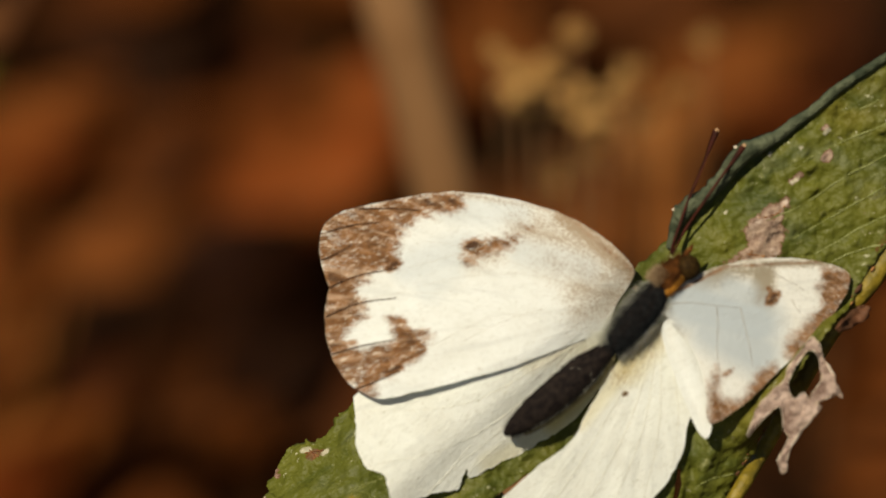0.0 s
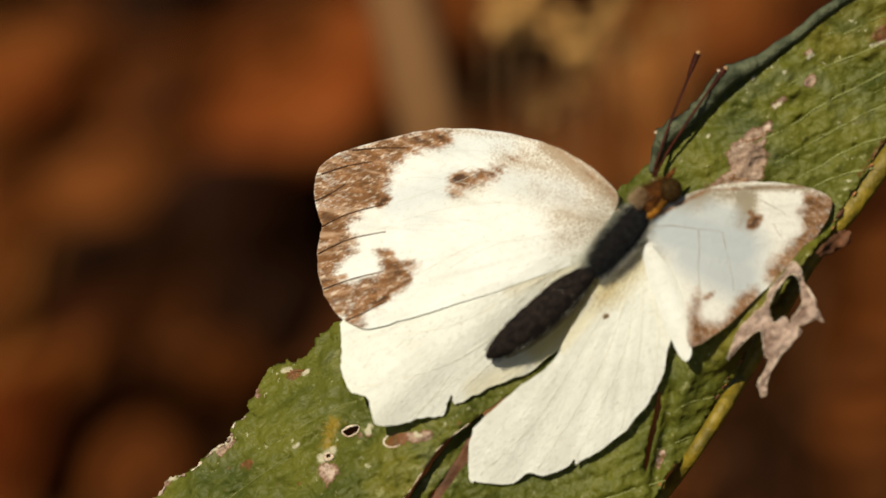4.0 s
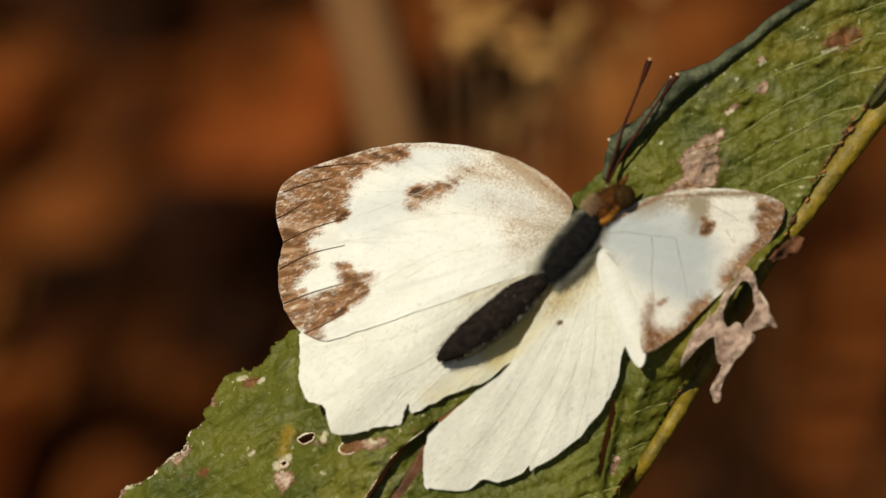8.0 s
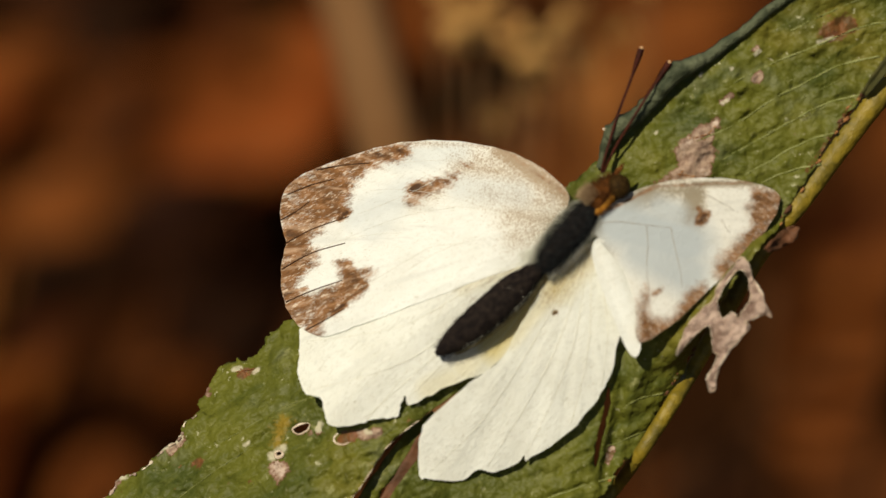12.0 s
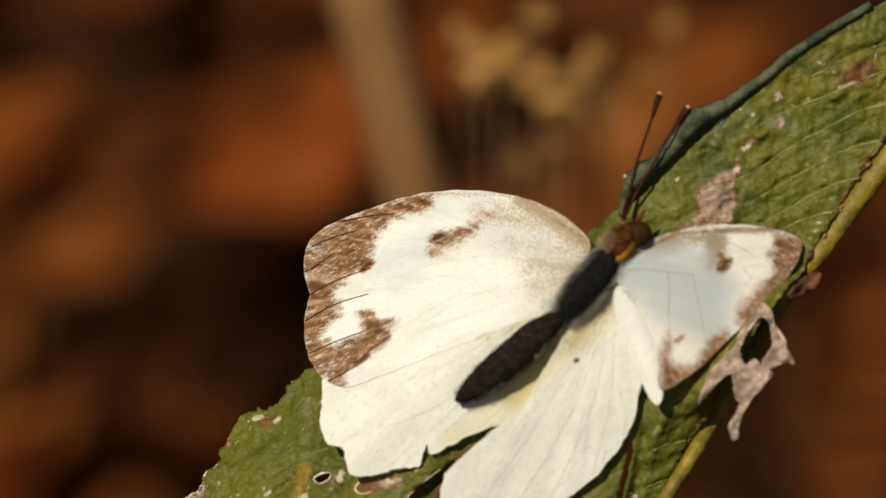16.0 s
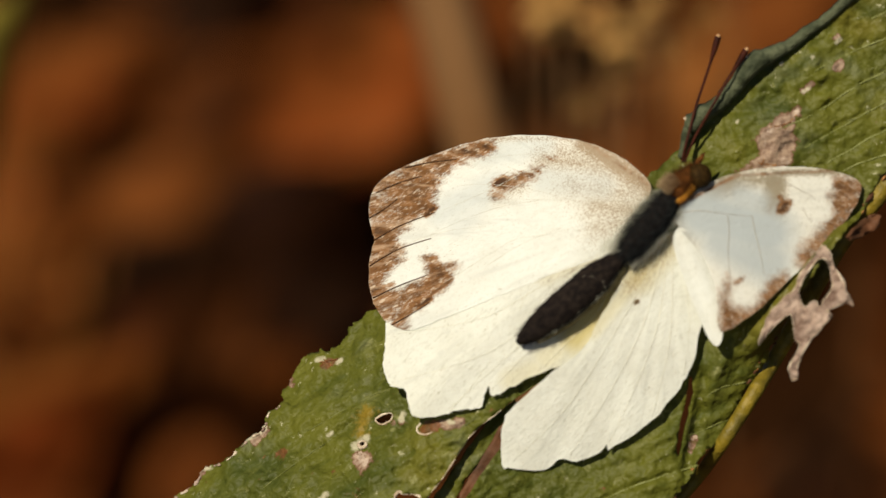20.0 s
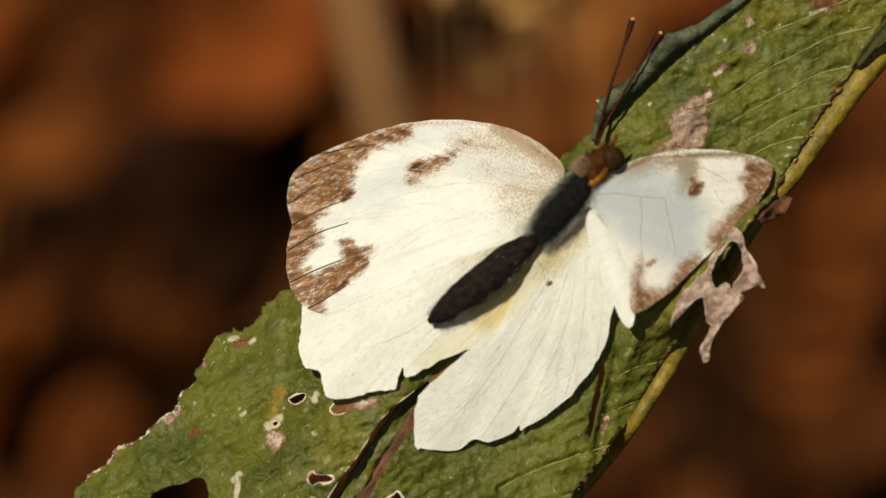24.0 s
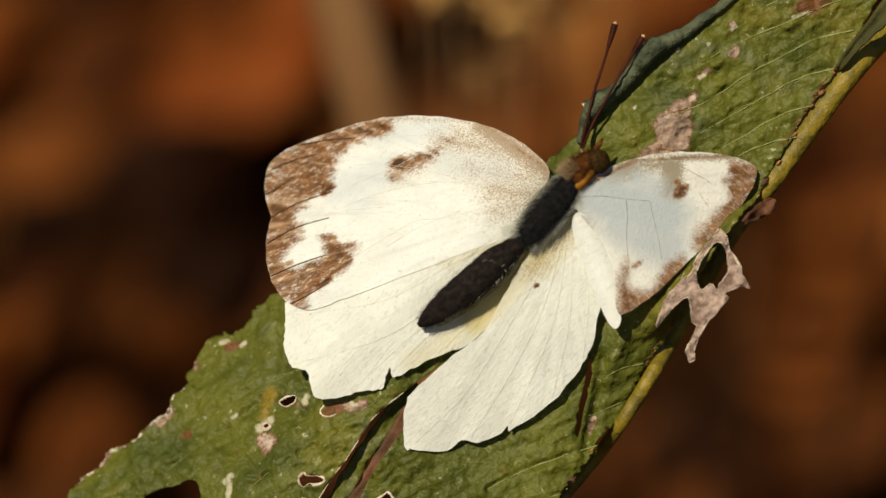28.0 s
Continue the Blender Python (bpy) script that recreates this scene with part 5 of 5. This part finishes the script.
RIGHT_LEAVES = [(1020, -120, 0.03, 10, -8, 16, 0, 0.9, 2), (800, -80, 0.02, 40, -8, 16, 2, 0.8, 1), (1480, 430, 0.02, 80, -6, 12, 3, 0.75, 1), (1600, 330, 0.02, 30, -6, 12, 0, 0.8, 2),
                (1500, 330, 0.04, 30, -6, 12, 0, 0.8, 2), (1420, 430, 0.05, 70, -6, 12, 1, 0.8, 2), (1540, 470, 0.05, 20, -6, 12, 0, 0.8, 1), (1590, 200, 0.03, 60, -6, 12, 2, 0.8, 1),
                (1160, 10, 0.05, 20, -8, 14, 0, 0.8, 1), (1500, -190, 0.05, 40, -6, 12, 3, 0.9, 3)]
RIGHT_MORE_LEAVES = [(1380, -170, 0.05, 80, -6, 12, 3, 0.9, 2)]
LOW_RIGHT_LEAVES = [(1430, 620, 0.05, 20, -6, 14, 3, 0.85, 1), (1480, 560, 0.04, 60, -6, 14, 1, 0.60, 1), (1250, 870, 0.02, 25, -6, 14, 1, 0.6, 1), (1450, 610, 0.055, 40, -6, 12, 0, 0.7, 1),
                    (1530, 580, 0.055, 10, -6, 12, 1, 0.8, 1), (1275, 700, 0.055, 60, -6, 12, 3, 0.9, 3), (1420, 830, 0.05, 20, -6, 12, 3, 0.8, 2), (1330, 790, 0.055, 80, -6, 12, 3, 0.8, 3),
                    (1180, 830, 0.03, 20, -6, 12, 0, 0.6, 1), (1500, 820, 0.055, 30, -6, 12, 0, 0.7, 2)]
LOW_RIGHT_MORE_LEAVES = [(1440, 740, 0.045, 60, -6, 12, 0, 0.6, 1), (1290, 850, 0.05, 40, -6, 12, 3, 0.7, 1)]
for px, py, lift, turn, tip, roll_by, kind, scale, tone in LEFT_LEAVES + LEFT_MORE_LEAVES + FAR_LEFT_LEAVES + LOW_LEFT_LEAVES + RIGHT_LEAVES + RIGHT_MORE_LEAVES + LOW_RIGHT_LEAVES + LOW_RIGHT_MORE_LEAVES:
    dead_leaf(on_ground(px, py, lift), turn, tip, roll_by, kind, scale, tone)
# Flat leaves that lean into the sun.
for px, py, lift, turn, scale, tone in ((1055, 50, 0.06, 35, 0.50, 0), (1050, 215, 0.055, 80, 0.60, 0), (1440, 650, 0.06, 20, 0.45, 1), (-130, 490, 0.055, 70, 0.55, 0), (-185, 240, 0.05, 85, 0.40, 0)):
    dead_leaf(on_ground(px, py, lift), turn, -12, 26, 5, scale, tone)
rng = random.Random(11)
# Random leaves near these spots take the dark tone, painting shade there.
SHADE_SPOTS = [on_ground(px, py) for px, py in ((1300, 770), (330, 430), (120, 450), (100, 10))]
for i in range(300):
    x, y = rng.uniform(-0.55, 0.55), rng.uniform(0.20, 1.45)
    in_shade = any(math.hypot(x - p.x, y - p.y) < (0.09 if p.x > 0 else 0.065) for p in SHADE_SPOTS)
    dead_leaf((x, y, rng.uniform(-0.012, 0.003)), rng.uniform(0, 360), rng.uniform(-14, 14), rng.uniform(-14, 14), rng.randrange(5), rng.uniform(0.6, 1.1), 2 if in_shade or i % 4 == 1 else 1)

# The litter that goes on all round, joined.
nr = np.random.default_rng(4)
n = 26000
reach, bearing = 7.0 * nr.random(n) ** 0.9, nr.uniform(0, 2 * np.pi, n)
cx, cy = reach * np.cos(bearing), 0.6 + reach * np.sin(bearing)
keep = np.maximum(np.abs(cx) / 0.5, np.abs(cy - 0.81) / 0.6) > nr.uniform(0.97, 1.15, n)
cx, cy = cx[keep], cy[keep]
n = len(cx)
u = np.array([-1, -0.55, 0, 0.55, 1])
rows = np.array([[(a, b * 0.42 * (1 - a * a * 0.92), 0.16 * a * a + 0.14 * abs(b)) for b in (-1, 0, 1)] for a in u]).reshape(-1, 3)
size, turn = nr.uniform(0.025, 0.055, n), nr.uniform(0, 2 * np.pi, n)
tilt_x, tilt_y, lift_z = nr.normal(0, 0.22, n), nr.normal(0, 0.22, n), nr.uniform(0.001, 0.012, n)
flip = np.where(nr.random(n) < 0.4, -1, 1)
lx, ly = rows[None, :, 0] * size[:, None], rows[None, :, 1] * size[:, None] * nr.uniform(0.7, 1.4, n)[:, None]
lz = rows[None, :, 2] * size[:, None] * flip[:, None] + nr.normal(0, 0.06, (n, 15)) * size[:, None]
wx = cx[:, None] + lx * np.cos(turn)[:, None] - ly * np.sin(turn)[:, None]
wy = cy[:, None] + lx * np.sin(turn)[:, None] + ly * np.cos(turn)[:, None]
wz = lift_z[:, None] + 0.008 + lz + lx * tilt_x[:, None] + ly * tilt_y[:, None]
far_verts = np.stack([wx, wy, wz], -1).reshape(-1, 3)
quads = np.array([(i * 3 + k, i * 3 + k + 3, i * 3 + k + 4, i * 3 + k + 1) for i in range(4) for k in range(2)])
far_faces = (np.arange(n)[:, None, None] * 15 + quads[None]).reshape(-1, 4)
litter = new("leaf_litter", mesh_of("leaf_litter", far_verts.tolist(), far_faces.tolist(), LITTER_FAR))
tagged(litter, "thick carpet of brown dead leaves on the soil", "leaf litter", kind="stuff")

# A pale dry stem, an olive stem, and dry seed heads.
def stem(name, a, b, ra, rb, material, label, bow=0.004):
    a, b = Vector(a), Vector(b)
    mid = (a + b) / 2 + Vector((bow, 0, bow))
    ob = thing(name, Matrix.Translation(b), label, "stem")
    part("stalk", tube([p - b for p in smooth_loop([a, mid, b], 8, False)], [ra + (rb - ra) * i / 16 for i in range(17)], 12), material, ob)
    return ob


def carried_down(p, q):
    """Runs the line p to q on until it meets the ground."""
    way = q - p
    return p + way * ((-0.01 - p.z) / way.z)


top, low = behind(535, -330, 0.63), behind(690, 330, 0.63)
foot = carried_down(top, low)
dry = stem("dry_reed", top, foot, 0.0050, 0.0047, STRAW, "pale straw-coloured dry stem behind the leaf")
for t in (0.30, 0.62):
    at, way = (top - foot) * (1 - t), (top - foot).normalized()
    part("node", tube([at - way * 0.003, at - way * 0.001, at + way * 0.001, at + way * 0.003], [0.0054, 0.0064, 0.0064, 0.0054], 12), TWIG if t > 0.5 else STRAW, dry, "swollen node of the stem")
top, low = behind(-150, -120, 0.62), behind(-260, 330, 0.70)
olive = stem("olive_stem", top, carried_down(top, low), 0.0030, 0.0034, GREEN_STEM, "olive-green stem beside the dead leaves")


part("withered_leaf", tube([behind(-60, -215, 0.6) - olive.location, behind(-130, -150, 0.6) - olive.location, behind(-200, -95, 0.6) - olive.location, behind(-262, -60, 0.6) - olive.location], [0.001, 0.006, 0.007, 0.001], 10, 0.35), TWIG, olive, "dark maroon withered leaf on the stem")


for a, b, r in (((1575, 380, 0.66), (1480, 760, 0.70), 0.0011), ((1345, 420, 0.74), (1300, 800, 0.76), 0.0016), ((1500, 500, 0.80), (1340, 620, 0.80), 0.0010)):
    top, low = behind(*a), behind(*b)
    stick = stem("dry_twig", top, carried_down(top, low), r * 0.8, r, TWIG, "thin dark dry twig rising from the leaf litter")
    base = (top - stick.location) * 0.7
    part("side_twig", tube([base, base + Vector((0.012, 0.004, 0.012)), base + Vector((0.020, 0.006, 0.028))], [r * 0.6, r * 0.5, r * 0.3], 6), TWIG, stick)


def seed_head(place, size, seed):
    r = random.Random(seed)
    foot_at = Vector((place.x + r.uniform(-0.01, 0.01), place.y + 0.05, -0.01))
    ob = thing("seed_head", Matrix.Translation(foot_at), "dry straw-yellow seed head on a thin stalk", "seed head", "dry seed heads")
    part("stalk", tube([p - foot_at for p in smooth_loop([place, (place + foot_at) / 2 + Vector((0.004, 0, 0.01)), foot_at], 6, False)], [0.0003] * 13, 6), STRAW, ob)
    for _ in range(26):
        d = Vector((r.gauss(0, 1), r.gauss(0, 1), r.gauss(0, 1))).normalized()
        root, tip = place - foot_at + d * size * 0.2, place - foot_at + d * size * r.uniform(0.7, 1.1)
        mid = (root + tip) / 2
        part("husk", tube([root, mid, tip], [size * 0.06, size * 0.22, size * 0.03], 6, 0.5), SEED, ob)
    return ob


for i, (px, py, d, size) in enumerate([(835, -55, 0.595, 0.0042), (870, -25, 0.605, 0.0034), (945, -5, 0.595, 0.0044), (985, 30, 0.61, 0.0030), (1040, -70, 0.63, 0.0027), (905, 120, 0.63, 0.0022), (1125, -30, 0.645, 0.0030), (1170, -120, 0.63, 0.0024),
                                       (935, -140, 0.595, 0.0024), (800, -110, 0.60, 0.0022), (1065, 10, 0.64, 0.0024), (895, -80, 0.61, 0.0030), (1010, -30, 0.62, 0.0026), (950, 80, 0.64, 0.0020)]):
    seed_head(behind(px - 50, py + 10, d), size, 40 + i)


# ---- what moves ----
def motions():
    walk(fore_l, [(t, Matrix.Translation(HINGE) @ Matrix.Rotation(radians(a), 4, AXIS)) for t, a in WING_BEAT])
    walk(hind_l, [(t, Matrix.Translation(HINGE) @ Matrix.Rotation(radians(0.62 * min(a, 20) + 0.6 * max(a - 24, 0)), 4, AXIS) @ Matrix.Rotation(radians(0.53 * min(a, 26)), 4, HIND_AXIS)) for t, a in WING_BEAT])
    sway = ((0.0, 1.0), (0.5, 3.2), (1.0, 3.0), (2.0, 2.2), (3.0, 2.0), (5.5, 1.8), (6.0, 0.9), (7.0, 0.0), (8.0, -0.3), (8.5, 0.3), (9.0, 5.4), (9.5, 5.8), (10.0, 4.7), (10.5, 3.5), (11.0, 2.4), (12.0, 2.0),
            (15.0, 0.9), (17.0, 1.2), (20.0, 1.3), (23.0, 0.5), (25.0, 0.0), (28.0, 0.9))
    walk(abdomen, [(t, Matrix.Translation(ABDOMEN_ROOT) @ Matrix.Rotation(radians(a), 4, "Z")) for t, a in sway])
    feel = ((0.0, -4.0), (1.0, -3.5), (3.0, -3.0), (8.0, -2.5), (9.0, -1.5), (10.5, -2.0), (12.0, -1.0), (15.0, 0.0), (20.0, 0.7), (25.0, 0.0), (28.0, 1.0))
    for horn in (horn_a, horn_b):
        root = horn.location.copy()
        walk(horn, [(t, Matrix.Translation(root) @ Matrix.Rotation(radians(a), 4, "Z")) for t, a in feel])


WING_BEAT = ((0.0, 33.0), (0.5, 22.5), (1.0, 22.5), (1.5, 20.4), (2.0, 18.7), (2.5, 19.1), (3.0, 16.5), (3.5, 17.5), (5.5, 14.3), (6.0, 13.7), (6.5, 14.3), (7.0, 12.3), (7.5, 12.6), (8.0, 12.1), (8.5, 12.2), (9.0, 9.3), (9.5, 8.6), (10.0, 7.7), (10.5, 8.7), (11.0, 7.7), (11.5, 7.2), (12.0, 6.4), (12.5, 6.6), (14.5, 5.5), (15.0, 4.9), (15.5, 4.8), (16.0, 4.6), (16.5, 4.6), (17.0, 4.7), (17.5, 4.3), (18.0, 5.8), (18.5, 10.0), (19.0, 4.6), (19.5, -2.4), (20.0, 3.0), (20.5, 2.7), (22.5, 1.2), (23.0, 0.3), (23.5, 0.4), (24.0, 0.4), (24.5, 2.5), (25.0, -0.0), (25.5, 0.4), (26.0, 5.9), (26.5, 3.1), (27.0, -0.5), (27.5, -0.9), (28.0, 6.8))
motions()
